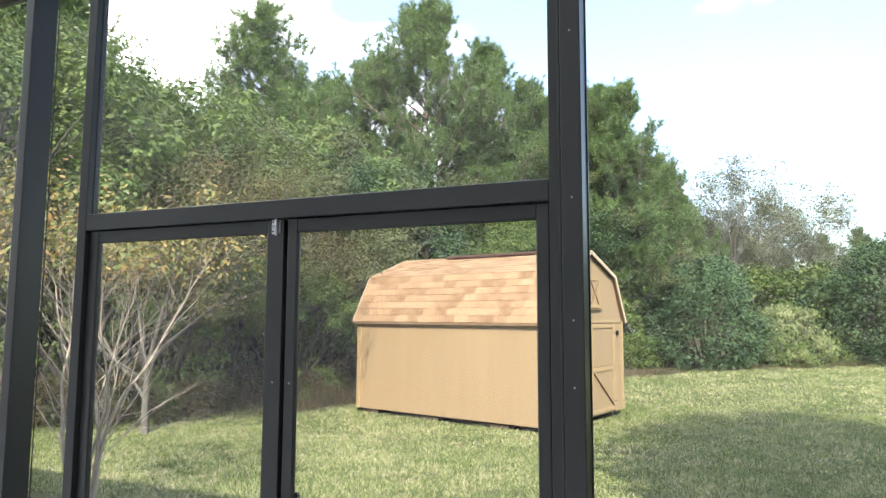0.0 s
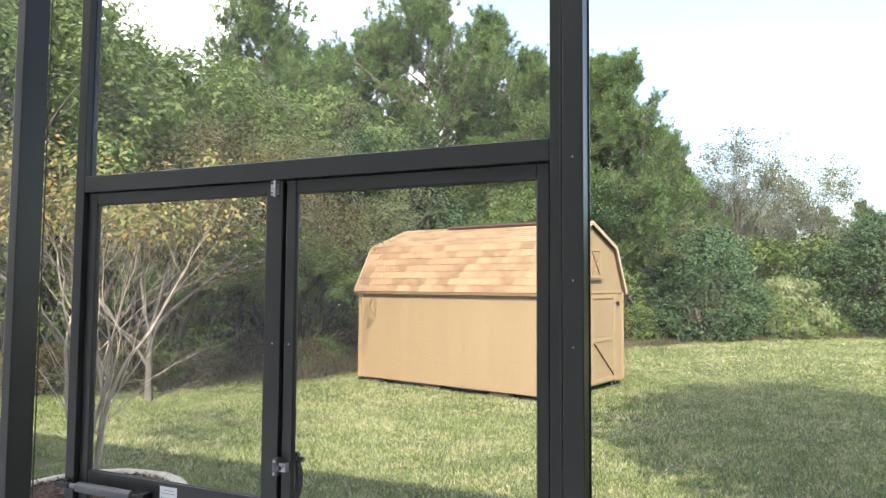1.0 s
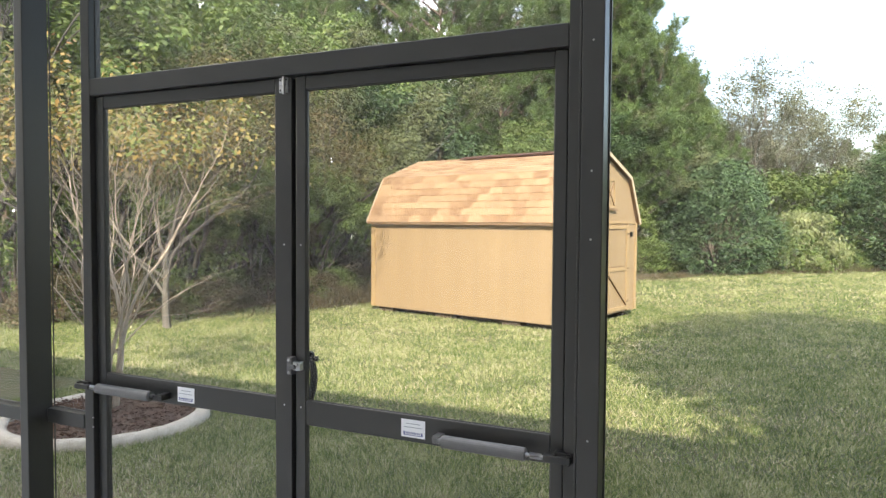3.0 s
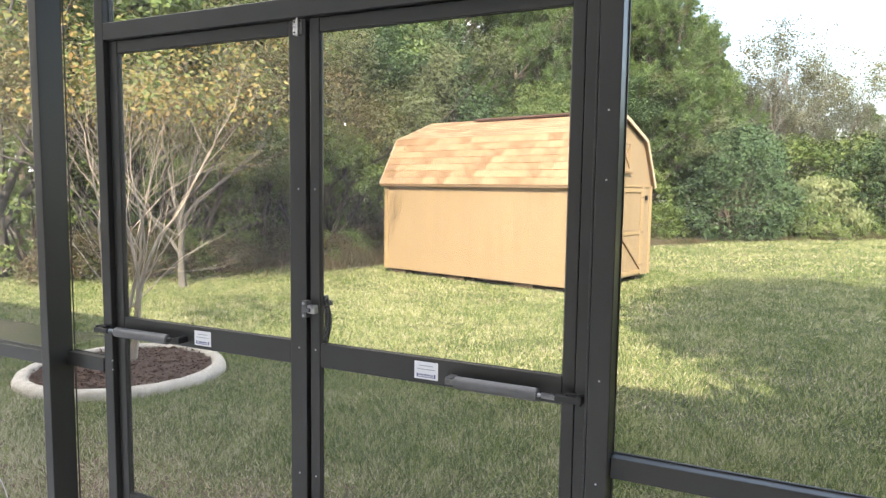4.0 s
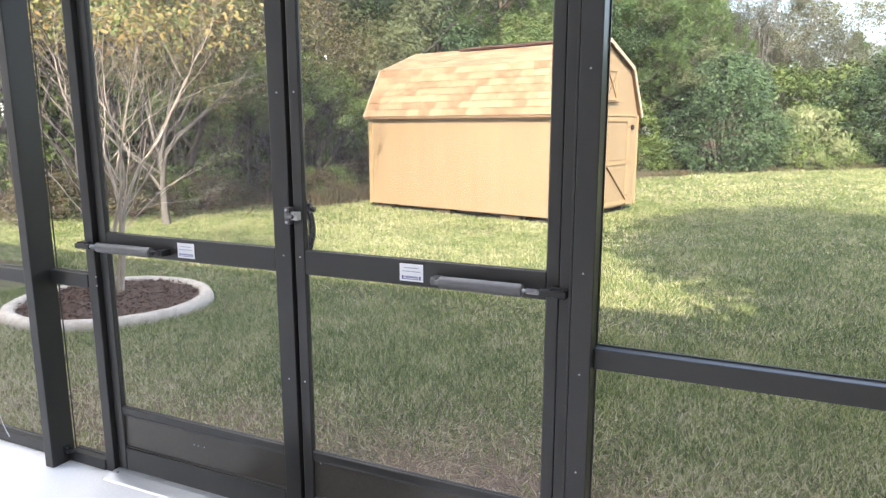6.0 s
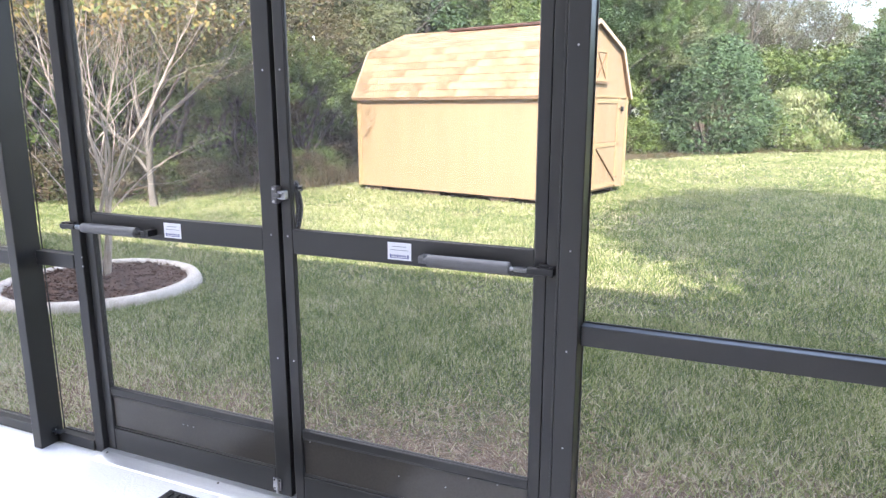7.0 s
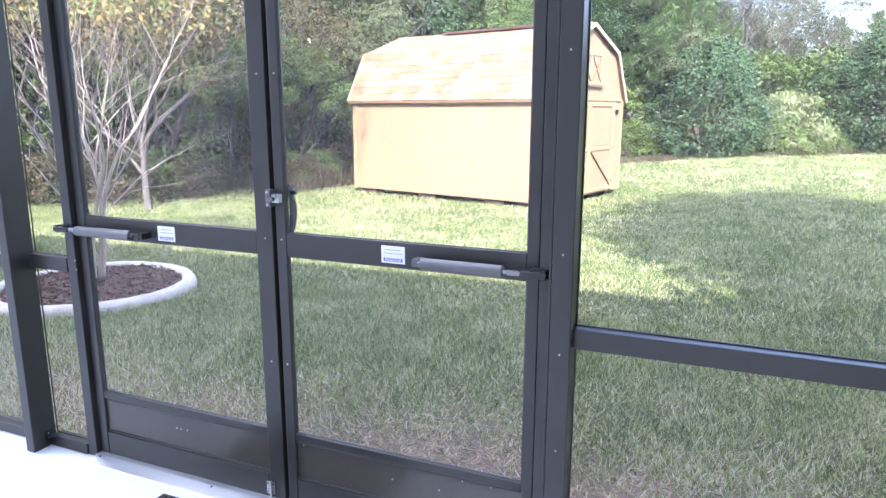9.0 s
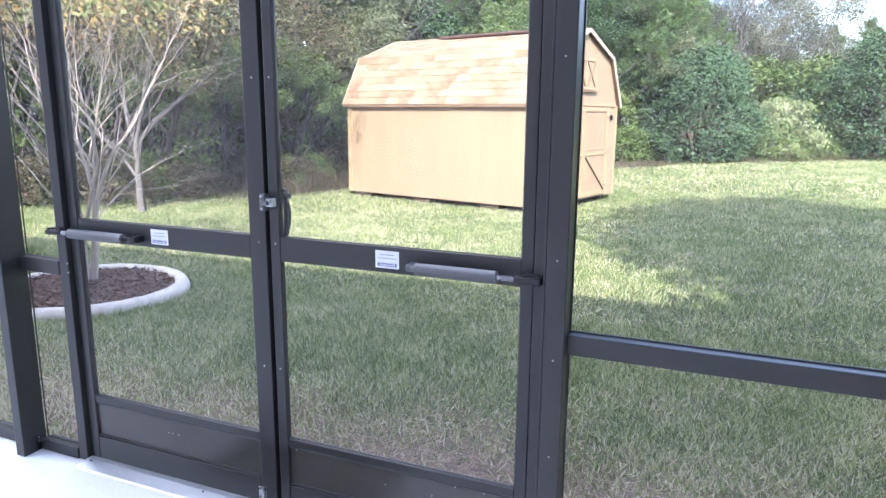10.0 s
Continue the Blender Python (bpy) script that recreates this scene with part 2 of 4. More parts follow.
def screen_material():
    """Woven insect mesh, far too fine to tell apart: mostly open, the threads a dull charcoal."""
    m, n, l, p = material("insect_mesh")
    p.inputs["Base Color"].default_value = (0.30, 0.30, 0.31, 1)
    p.inputs["Roughness"].default_value = 0.6
    tr = n.new("ShaderNodeBsdfTransparent")
    weave = n.new("ShaderNodeTexNoise")
    weave.inputs["Scale"].default_value = 2.5
    tc = n.new("ShaderNodeTexCoord")
    l.new(tc.outputs["Object"], weave.inputs["Vector"])
    rng = n.new("ShaderNodeMapRange")
    rng.inputs["To Min"].default_value, rng.inputs["To Max"].default_value = 0.07, 0.105
    l.new(weave.outputs["Fac"], rng.inputs["Value"])
    mx = n.new("ShaderNodeMixShader")
    l.new(rng.outputs["Result"], mx.inputs["Fac"])
    l.new(tr.outputs["BSDF"], mx.inputs[1])
    l.new(p.outputs["BSDF"], mx.inputs[2])
    l.new(mx.outputs["Shader"], n["Material Output"].inputs["Surface"])
    return m


MESH = screen_material()


# ---- building helpers ----
def box(bm, x0, x1, y0, y1, z0, z1, bevel=0.0, m=None):
    made = bmesh.ops.create_cube(bm, size=1.0)["verts"]
    bmesh.ops.scale(bm, vec=(x1 - x0, y1 - y0, z1 - z0), verts=made)
    bmesh.ops.translate(bm, vec=((x0 + x1) / 2, (y0 + y1) / 2, (z0 + z1) / 2), verts=made)
    if bevel:
        edges = list({e for v in made for e in v.link_edges})
        got = bmesh.ops.bevel(bm, geom=edges, offset=bevel, segments=2, profile=0.5, affect="EDGES")
        made = list({v for f in got["faces"] for v in f.verts} | {v for v in made if v.is_valid})
    if m is not None:
        bmesh.ops.transform(bm, matrix=m, verts=[v for v in made if v.is_valid])
    return bm


def rod(bm, p0, p1, r0, r1=None, sides=12, cap=True):
    p0, p1 = Vector(p0), Vector(p1)
    r1 = r0 if r1 is None else r1
    turn = (p1 - p0).to_track_quat("Z", "Y").to_matrix().to_4x4()
    m = Matrix.Translation((p0 + p1) / 2) @ turn
    bmesh.ops.create_cone(bm, cap_ends=cap, segments=sides, radius1=r0, radius2=r1, depth=(p1 - p0).length, matrix=m)
    return bm


def mesh_of(bm, name, mat, smooth=False):
    data = bpy.data.meshes.new(name)
    bmesh.ops.recalc_face_normals(bm, faces=bm.faces)
    bm.to_mesh(data)
    bm.free()
    data.materials.append(mat)
    if smooth:
        data.polygons.foreach_set("use_smooth", [True] * len(data.polygons))
    return data


def part(name, bm, mat, parent=None, label="", smooth=False):
    """Links a bmesh as one mesh object under a thing or a part."""
    ob = new(name, mesh_of(bm, name, mat, smooth))
    if parent is not None:
        ob.parent = parent
    if label:
        ob["label"] = label
    return ob


def slab(name, x0, x1, y0, y1, z0, z1, mat, parent=None, label="", bevel=0.0015):
    return part(name, box(bmesh.new(), x0, x1, y0, y1, z0, z1, bevel), mat, parent, label)


def thing(name, label, category, place=(0, 0, 0), turn=0.0, group=""):
    ob = new(name)
    ob.matrix_basis = pose(*place, 0, 0, turn)
    return tagged(ob, label, category, group)


def raw(name, verts, faces, mat, parent=None, smooth=False):
    data = bpy.data.meshes.new(name)
    data.from_pydata(verts, [], faces)
    data.materials.append(mat)
    if smooth:
        data.polygons.foreach_set("use_smooth", [True] * len(data.polygons))
    data.update()
    ob = new(name, data)
    if parent is not None:
        ob.parent = parent
    return ob


def unit(a):
    return a / np.maximum(np.linalg.norm(a, axis=-1, keepdims=True), 1e-6)


def lozenges(base, way, length, width, rng, widest=0.45, face=None):
    """Leaf or blade shapes: one kite a row, its upper side turned to face, or at random. Returns verts and faces."""
    n = len(base)
    up = rng.normal(size=(n, 3)) if face is None else unit(face) + rng.normal(size=(n, 3)) * 0.38
    side = unit(np.cross(way, up)) * (width / 2)[:, None]
    mid = base + way * (length * widest)[:, None]
    v = np.stack([base, mid + side, base + way * length[:, None], mid - side], 1).reshape(-1, 3)
    f = np.arange(4 * n).reshape(-1, 4)
    return v, f


def needles(name, base, way, length, width, mat, parent, rng):
    """Thin pointed triangles, one a row."""
    n = len(base)
    side = unit(np.cross(way, rng.normal(size=(n, 3)))) * (width / 2)[:, None]
    v = np.stack([base + side, base - side, base + way * length[:, None]], 1).reshape(-1, 3)
    data = bpy.data.meshes.new(name)
    data.vertices.add(3 * n)
    data.vertices.foreach_set("co", v.astype(np.float32).ravel())
    data.loops.add(3 * n)
    data.loops.foreach_set("vertex_index", np.arange(3 * n, dtype=np.int32))
    data.polygons.add(n)
    data.polygons.foreach_set("loop_start", np.arange(0, 3 * n, 3, dtype=np.int32))
    data.materials.append(mat)
    data.update(calc_edges=True)
    data.validate()
    ob = new(name, data)
    ob.parent = parent
    return ob


def foliage(name, base, way, length, width, mat, parent, rng, widest=0.45, face=None):
    v, f = lozenges(base, way, length, width, rng, widest, face)
    data = bpy.data.meshes.new(name)
    data.vertices.add(len(v))
    data.vertices.foreach_set("co", v.astype(np.float32).ravel())
    data.loops.add(4 * len(f))
    data.loops.foreach_set("vertex_index", f.astype(np.int32).ravel())
    data.polygons.add(len(f))
    data.polygons.foreach_set("loop_start", np.arange(0, 4 * len(f), 4, dtype=np.int32))
    data.materials.append(mat)
    data.update(calc_edges=True)
    data.validate()
    ob = new(name, data)
    if parent is not None:
        ob.parent = parent
    return ob


class Limbs:
    """Collects tapered tubes into one mesh."""

    def __init__(self, sides=6):
        self.v, self.f, self.sides = [], [], sides

    def tube(self, points, radii):
        k = self.sides
        start = len(self.v)
        a = None
        for i, (p, r) in enumerate(zip(points, radii)):
            ahead = (points[min(i + 1, len(points) - 1)] - points[max(i - 1, 0)]).normalized()
            a = ahead.orthogonal().normalized() if a is None else (a - ahead * a.dot(ahead)).normalized()
            b = ahead.cross(a)
            for j in range(k):
                c = 2 * math.pi * j / k
                self.v.append(p + (a * math.cos(c) + b * math.sin(c)) * r)
        for i in range(len(points) - 1):
            for j in range(k):
                q = start + i * k
                self.f.append((q + j, q + (j + 1) % k, q + k + (j + 1) % k, q + k + j))

    def done(self, name, mat, parent):
        return raw(name, self.v, self.f, mat, parent, smooth=True)


def bent(rnd, start, way, length, steps, wander, lift):
    pts, d = [start.copy()], way.normalized()
    for _ in range(steps):
        d = (d + Vector((rnd.gauss(0, wander), rnd.gauss(0, wander), rnd.gauss(0, wander) + lift))).normalized()
        pts.append(pts[-1] + d * (length / steps))
    return pts


# ---- ground ----
def ground_z(x, y):
    """The lawn: a slight fall away from the slab, rising again at the far right."""
    z = -0.13 - 0.07 * min(max((y - 2) / 7, 0), 1)
    z += 0.03 * math.sin(x * 0.5 + 1.0) * math.sin(y * 0.33) * min(max(y / 6, 0), 1)
    return z + 0.10 * min(max((y - 20) / 12, 0), 1)


def wood_edge(x):
    """How far out the lawn ends and the wood's floor begins."""
    if x < -7:
        return 9.3 + 0.2 * (x + 7)
    if x < 0:
        return 9.3 + (x + 7) * 1.93
    return 22.8 + x * 0.95


def sheet(name, xs, ys, lift, mat, keep=lambda x, y: True):
    verts, faces, index = [], [], {}
    for j, y in enumerate(ys):
        for i, x in enumerate(xs):
            index[i, j] = len(verts)
            verts.append((x, y, ground_z(x, y) + lift))
    for j in range(len(ys) - 1):
        for i in range(len(xs) - 1):
            if keep((xs[i] + xs[i + 1]) / 2, (ys[j] + ys[j + 1]) / 2):
                faces.append((index[i, j], index[i + 1, j], index[i + 1, j + 1], index[i, j + 1]))
    return raw(name, verts, faces, mat, smooth=True)


XS = [-900, -300, -120, -60, -40] + [-30 + 0.75 * i for i in range(81)] + [45, 70, 130, 300, 900]
YS = [-900, -300, -100, -40, -20, -10, -5, 0.0] + [0.75 * i for i in range(1, 60)] + [55, 75, 130, 300, 1500]
tagged(sheet("ground", XS, YS, 0.0, TURF), "mown lawn of green and straw-coloured grass", "lawn", kind="structure")

litter = sheet("forest_floor", [-40 + 0.75 * i for i in range(118)], [3 + 0.75 * i for i in range(76)], 0.012, LITTER, lambda x, y: y > wood_edge(x))
tagged(litter, "brown leaf litter under the trees at the lawn's edge", "forest floor", kind="structure")

# ---- screened porch ----
patio = part("patio_floor", box(bmesh.new(), -9.0, 2.6, -3.6, 0.07, -0.22, 0.0, 0.006), CONCRETE)
tagged(patio, "white painted concrete patio slab", "patio", kind="structure")

house = thing("house", "unseen two-storey pale stucco house, brown side block added for shade", "house")
slab("wall", -13.0, 15.0, -9.0, -3.6, -0.2, 6.2, HOUSE, house, bevel=0)
# unseen wing, added to block light from the right and shade the lawn
slab("wing", 3.6, 15.0, -3.59, 2.2, -0.25, 3.4, SIDE_WALL, house, "unseen low brown block added to keep light off the porch", bevel=0)
slab("light_block_roof", 3.42, 15.2, -3.58, 2.5, 3.405, 3.55, HOUSE_ROOF, house, bevel=0)
bm = bmesh.new()
q = [bm.verts.new(p) for p in ((-13.3, -3.25, 6.25), (15.3, -3.25, 6.25), (15.3, -6.3, 7.6), (-13.3, -6.3, 7.6), (-13.3, -9.3, 6.25), (15.3, -9.3, 6.25))]
q2 = [bm.verts.new(v.co - Vector((0, 0, 0.14))) for v in q]
for f in ((0, 1, 2, 3), (3, 2, 5, 4)):
    bm.faces.new([q[i] for i in f])
    bm.faces.new([q2[i] for i in reversed(f)])
for a, b in ((0, 1), (1, 2), (2, 5), (5, 4), (4, 3), (3, 0)):
    bm.faces.new((q[a], q[b], q2[b], q2[a]))
part("roof", bm, HOUSE_ROOF, house)

# unseen dark wall, added so right-facing frame sides get less light
side = part("light_block_wall", box(bmesh.new(), 2.6, 2.75, -3.6, 0.07, -0.2, 3.2, 0.0), SIDE_WALL)
tagged(side, "plain brown rendered wall added to close the porch and block light", "wall", kind="structure")

TOP = 3.10
wall = thing("screen_wall", "dark bronze aluminium frame of a screened porch", "screen wall")
wall["kind"] = "structure"


def screw(parent, x, y, z, r=0.0035):
    bm = rod(bmesh.new(), (x, y + 0.001, z), (x, y - 0.002, z), r, r * 0.6, 10)
    return part("screw", bm, STEEL, parent)


left_post = slab("post", -1.267, -1.220, -0.082, 0.022, 0.0, TOP, BRONZE, wall, bevel=0.003)
bm = box(bmesh.new(), -1.2195, -1.2165, -0.03, 0.0, 0.028, 0.072, 0.001)
box(bm, -1.2195, -1.175, -0.03, 0.0, 0.051, 0.054, 0.001)
part("corner_bracket", bm, BLACK, left_post)
for z in (0.04, 0.06):
    rodm = rod(bmesh.new(), (-1.2175, -0.015, z), (-1.2145, -0.015, z), 0.004, 0.003, 10)
    part("screw", rodm, STEEL, left_post)
left_jamb = slab("jamb", -1.004, -0.957, 0.0, 0.052, 0.0, TOP, BRONZE, wall, bevel=0.003)
slab("door_stop", -0.956, -0.930, 0.050, 0.060, 0.02, 2.05, BLACK, left_jamb)
for z in (0.826, 0.79):
    screw(left_jamb, -0.958, 0.0, z)
right_post = slab("post", 0.921, 0.978, -0.046, 0.055, 0.0, TOP, BRONZE, wall, bevel=0.003)
slab("edge_bead", 0.9105, 0.9170, -0.030, 0.05, 0.0, TOP, BRONZE, right_post)
# black strip added behind the narrow gaps, standing in for their shade
slab("groove_shade_strip", 0.868, 0.926, 0.0535, 0.058, 0.02, TOP, BLACK, right_post)
right_jamb = slab("jamb", 0.8765, 0.9065, -0.002, 0.052, 0.0, TOP, BRONZE, wall, bevel=0.002)
for z in (2.519, 2.051, 1.72, 1.544, 1.02, 0.74, 0.454, 0.12):
    screw(right_post, 0.950, -0.046, z)
header = slab("header", -0.956, 0.875, 0.0, 0.052, 2.054, 2.117, BRONZE, wall, bevel=0.003)
slab("door_stop", -0.925, 0.860, 0.050, 0.062, 2.036, 2.0535, BLACK, header)
slab("top_beam", -9.0, 2.6, -0.082, 0.055, TOP + 0.001, TOP + 0.11, BRONZE, wall, bevel=0.003)
slab("chair_rail", -1.219, -1.0045, -0.004, 0.045, 0.776, 0.832, BRONZE, wall, bevel=0.003)
slab("chair_rail", 0.9785, 2.6, -0.010, 0.046, 0.749, 0.806, BRONZE, wall, bevel=0.003)
slab("chair_rail", -4.0, -1.268, -0.010, 0.046, 0.762, 0.819, BRONZE, wall, bevel=0.003)
slab("base_rail", -1.219, -1.0045, -0.006, 0.05, 0.001, 0.047, BRONZE, wall, bevel=0.003)
slab("base_rail", -4.0, -1.268, -0.006, 0.05, 0.001, 0.047, BRONZE, wall, bevel=0.003)
slab("base_rail", 0.9785, 2.6, -0.006, 0.05, 0.001, 0.047, BRONZE, wall, bevel=0.003)
slab("post", -4.055, -4.001, -0.082, 0.045, 0.0, TOP, BRONZE, wall, bevel=0.003)


def mesh_panel(parent, x0, x1, z0, z1, y=0.030):
    """A stretched insect screen with its rubber spline bead round the edge."""
    ob = slab("screen", x0, x1, y, y + 0.0006, z0, z1, MESH, parent, "fine charcoal insect mesh", bevel=0)
    bm = bmesh.new()
    r = 0.003
    for a, b in (((x0, z0), (x1, z0)), ((x1, z0), (x1, z1)), ((x1, z1), (x0, z1)), ((x0, z1), (x0, z0))):
        rod(bm, (a[0], y - 0.002, a[1]), (b[0], y - 0.002, b[1]), r, sides=6)
    part("spline", bm, BRONZE, ob)
    return ob


mesh_panel(wall, -0.956, 0.875, 2.118, TOP)
mesh_panel(wall, -1.219, -1.0045, 0.833, TOP)
mesh_panel(wall, -1.219, -1.0045, 0.048, 0.775)
mesh_panel(wall, -4.0, -1.268, 0.820, TOP)
mesh_panel(wall, -4.0, -1.268, 0.048, 0.761)
mesh_panel(wall, 0.979, 2.6, 0.807, TOP)
mesh_panel(wall, 0.979, 2.6, 0.048, 0.748)


def screen_door(label, x0, x1, hinge_left):
    """One leaf: stiles, rails, kick panel and three pieces of mesh."""
    d = thing("screen_door", label, "screen door", group="pair of porch doors")
    y0, y1 = 0.004, 0.028
    wl_, wr_ = (0.043, 0.066) if hinge_left else (0.037, 0.036)
    slab("stile", x0, x0 + wl_, y0, y1, 0.018, 2.046, BRONZE, d, bevel=0.003)
    slab("stile", x1 - wr_, x1, y0, y1, 0.018, 2.046, BRONZE, d, bevel=0.003)
    a, b = x0 + wl_ + 0.0005, x1 - wr_ - 0.0005
    slab("top_rail", a, b, y0 + 0.001, y1, 2.002, 2.046, BRONZE, d, bevel=0.003)
    slab("mid_rail", a, b, y0 + 0.001, y1, 0.925, 1.004, BRONZE, d, bevel=0.003)
    slab("kick_rail", a, b, y0 + 0.001, y1, 0.268, 0.298, BRONZE, d, bevel=0.004)
    slab("bottom_rail", a, b, y0 + 0.001, y1, 0.018, 0.122, BRONZE, d, bevel=0.004)
    slab("kick_panel", a, b, y0 + 0.011, y0 + 0.014, 0.1225, 0.2675, KICK, d, "smooth bronze kick panel", bevel=0)
    bm = bmesh.new()
    for z in (0.1265, 0.2635):
        rod(bm, (a, y0 + 0.009, z), (b, y0 + 0.009, z), 0.004, sides=8)
    part("panel_bead", bm, BRONZE, d)
    rnd = random.Random(int(x0 * 100) + 40)
    for _ in range(6):
        screw(d, rnd.uniform(a, b), y0 + 0.011, rnd.choice((0.262, 0.255, 0.205)), 0.0025)
    mesh_panel(d, a, b, 0.2985, 0.9245, 0.016)
    mesh_panel(d, a, b, 1.0045, 2.0015, 0.016)
    edge = x1 - 0.030 if hinge_left else x0 + 0.019
    for z in (1.508, 0.981, 0.55):
        screw(d, edge, y0, z)
    return d


INSET = Matrix.Translation((1.33, -1.76, 1.39)) @ Matrix.Diagonal((1.0091, 1.0091, 1.0091, 1)) @ Matrix.Translation((-1.33, 1.76, -1.39))
door_a = screen_door("bronze screen door leaf with closer, white sticker and bolts", -0.932, -0.026, True)
door_b = screen_door("bronze screen door leaf with closer, sticker and latch handle", -0.009, 0.874, False)
door_a.matrix_basis = door_b.matrix_basis = INSET


def sticker(parent, x0, x1, z0, z1):
    lab = part("sticker", box(bmesh.new(), x0, x1, 0.0036, 0.0046, z0, z1, 0.0003), LABEL_WHITE, parent, "white maker's sticker with blue print")
    h, w = z1 - z0, x1 - x0
    bm = bmesh.new()
    for k, (u0, u1) in enumerate(((0.2, 0.8), (0.12, 0.88))):
        box(bm, x0 + w * u0, x0 + w * u1, 0.0030, 0.0035, z1 - h * (0.25 + 0.2 * k), z1 - h * (0.21 + 0.2 * k))
    part("print_line", bm, LABEL_GREY, lab)
    bm = bmesh.new()
    box(bm, x0 + w * 0.10, x0 + w * 0.90, 0.0030, 0.0035, z0 + h * 0.11, z0 + h * 0.15)
    for u0, u1 in ((0.10, 0.17), (0.83, 0.90)):
        box(bm, x0 + w * u0, x0 + w * u1, 0.0030, 0.0035, z0 + h * 0.155, z0 + h * 0.32)
    for k in range(9):
        u = 0.20 + 0.067 * k
        box(bm, x0 + w * u, x0 + w * (u + 0.045), 0.0030, 0.0035, z0 + h * 0.19, z0 + h * (0.29 + 0.02 * (k % 2)))
    part("print_band", bm, LABEL_INK, lab)


slab("astragal", -0.040, 0.006, 0.0285, 0.034, 0.02, 2.045, BLACK, door_a)
sticker(door_a, -0.526, -0.447, 0.937, 0.991)
sticker(door_b, 0.378, 0.458, 0.938, 0.992)


def closer(parent, lug, near, far, tail, z):
    """Pneumatic closer: lug on the jamb, rod, tube, tail bracket on the rail. near and far bound the tube."""
    s = 1 if lug > near else -1
    y = -0.036
    bm = rod(bmesh.new(), (near, y, z), (far, y, z), 0.0185, sides=20)
    bmesh.ops.bevel(bm, geom=[e for e in bm.edges if len(e.link_faces) == 2 and any(len(f.verts) > 4 for f in e.link_faces)], offset=0.003, segments=2, affect="EDGES")
    body = part("door_closer", bm, CLOSER, parent, "grey cylinder door closer", smooth=False)
    bm = rod(bmesh.new(), (near, y, z), (lug - s * 0.03, y, z), 0.0042)
    rod(bm, (near, y, z), (near + s * 0.005, y, z), 0.0065)
    part("piston_rod", bm, STEEL, body)
    bm = bmesh.new()
    turns = 9
    pts = [Vector((near + s * (0.01 + 0.035 * i / (turns * 8)), y + 0.0075 * math.cos(i * math.pi / 4), z + 0.0075 * math.sin(i * math.pi / 4))) for i in range(turns * 8)]
    for p, q in zip(pts, pts[1:]):
        rod(bm, p, q, 0.0013, sides=4, cap=False)
    part("spring", bm, STEEL, body)
    bm = box(bmesh.new(), min(lug, lug - s * 0.075), max(lug, lug - s * 0.075), y - 0.012, y + 0.012, z - 0.009, z + 0.009, 0.003)
    rod(bm, (lug - s * 0.008, y, z - 0.013), (lug - s * 0.008, y, z + 0.015), 0.006)
    rod(bm, (lug - s * 0.045, y, z - 0.011), (lug - s * 0.045, y, z + 0.013), 0.005)
    box(bm, min(lug, lug - s * 0.05), max(lug, lug - s * 0.05), y + 0.011, 0.0, z - 0.014, z + 0.014, 0.002)
    part("jamb_bracket", bm, BLACK, body)
    bm = rod(bmesh.new(), (far, y, z), (far - s * 0.012, y, z), 0.011, 0.007)
    box(bm, min(tail, far), max(tail, far), y - 0.003, y + 0.004, z - 0.006, z + 0.007, 0.001)
    box(bm, min(tail, tail + s * 0.022), max(tail, tail + s * 0.022), y, 0.0045, z - 0.011, z + 0.011, 0.001)
    rod(bm, (tail + s * 0.018, y, z - 0.010), (tail + s * 0.018, y, z + 0.012), 0.004)
    part("rail_bracket", bm, CLOSER if s > 0 else BLACK, body)


closer(door_b, 0.906, 0.782, 0.531, 0.500, 0.955)
closer(door_a, -1.000, -0.888, -0.612, -0.560, 0.954)


def flush_bolt(parent, x, z):
    """Zinc slide bolt on the meeting stile."""
    bm = box(bmesh.new(), x - 0.017, x + 0.017, 0.000, 0.0036, z - 0.024, z + 0.024, 0.001)
    plate = part("slide_bolt", bm, STEEL, parent, "zinc slide bolt")
    bm = rod(bmesh.new(), (x + 0.006, -0.006, z - 0.03), (x + 0.006, -0.006, z + 0.03), 0.005)
    rod(bm, (x + 0.006, -0.006, z), (x - 0.006, -0.014, z), 0.004)
    part("bolt_pin", bm, STEEL, plate)
    bm = bmesh.new()
    for dx, dz in ((-0.011, 0.016), (-0.011, -0.016), (0.012, 0.017)):
        rod(bm, (x + dx, 0.0, z + dz), (x + dx, -0.0025, z + dz), 0.0035, 0.0025, 8)
    part("bolt_screw", bm, BLACK, plate)


flush_bolt(door_a, -0.055, 2.022)
flush_bolt(door_a, -0.086, 0.066)

bm = box(bmesh.new(), -0.018, 0.022, -0.018, 0.0035, 1.104, 1.132, 0.003)
latch = part("latch", bm, STEEL, door_b, "zinc rim latch with black pull handle")
bm = box(bmesh.new(), -0.026, -0.006, -0.024, 0.0035, 1.090, 1.146, 0.003)
box(bm, -0.016, 0.008, -0.030, -0.018, 1.110, 1.124, 0.003)
part("keeper", bm, CLOSER, latch)
for x, z in ((-0.016, 1.138), (-0.016, 1.098), (0.014, 1.126)):
    part("screw", rod(bmesh.new(), (x, -0.022, z), (x, -0.028, z), 0.005, 0.004, 10), STEEL, latch)
bm = bmesh.new()
arc = [Vector((0.027, 0.030 + 0.022 * math.sin(k / 10 * math.pi), 0.995 + 0.155 * k / 10)) for k in range(11)]
for k, (p, q) in enumerate(zip(arc, arc[1:])):
    rod(bm, p, q, 0.009 + 0.004 * math.sin(k / 9 * math.pi), 0.009 + 0.004 * math.sin((k + 1) / 10 * math.pi), sides=10)
rod(bm, (0.027, 0.0285, 0.995), (0.027, 0.040, 0.995), 0.011)
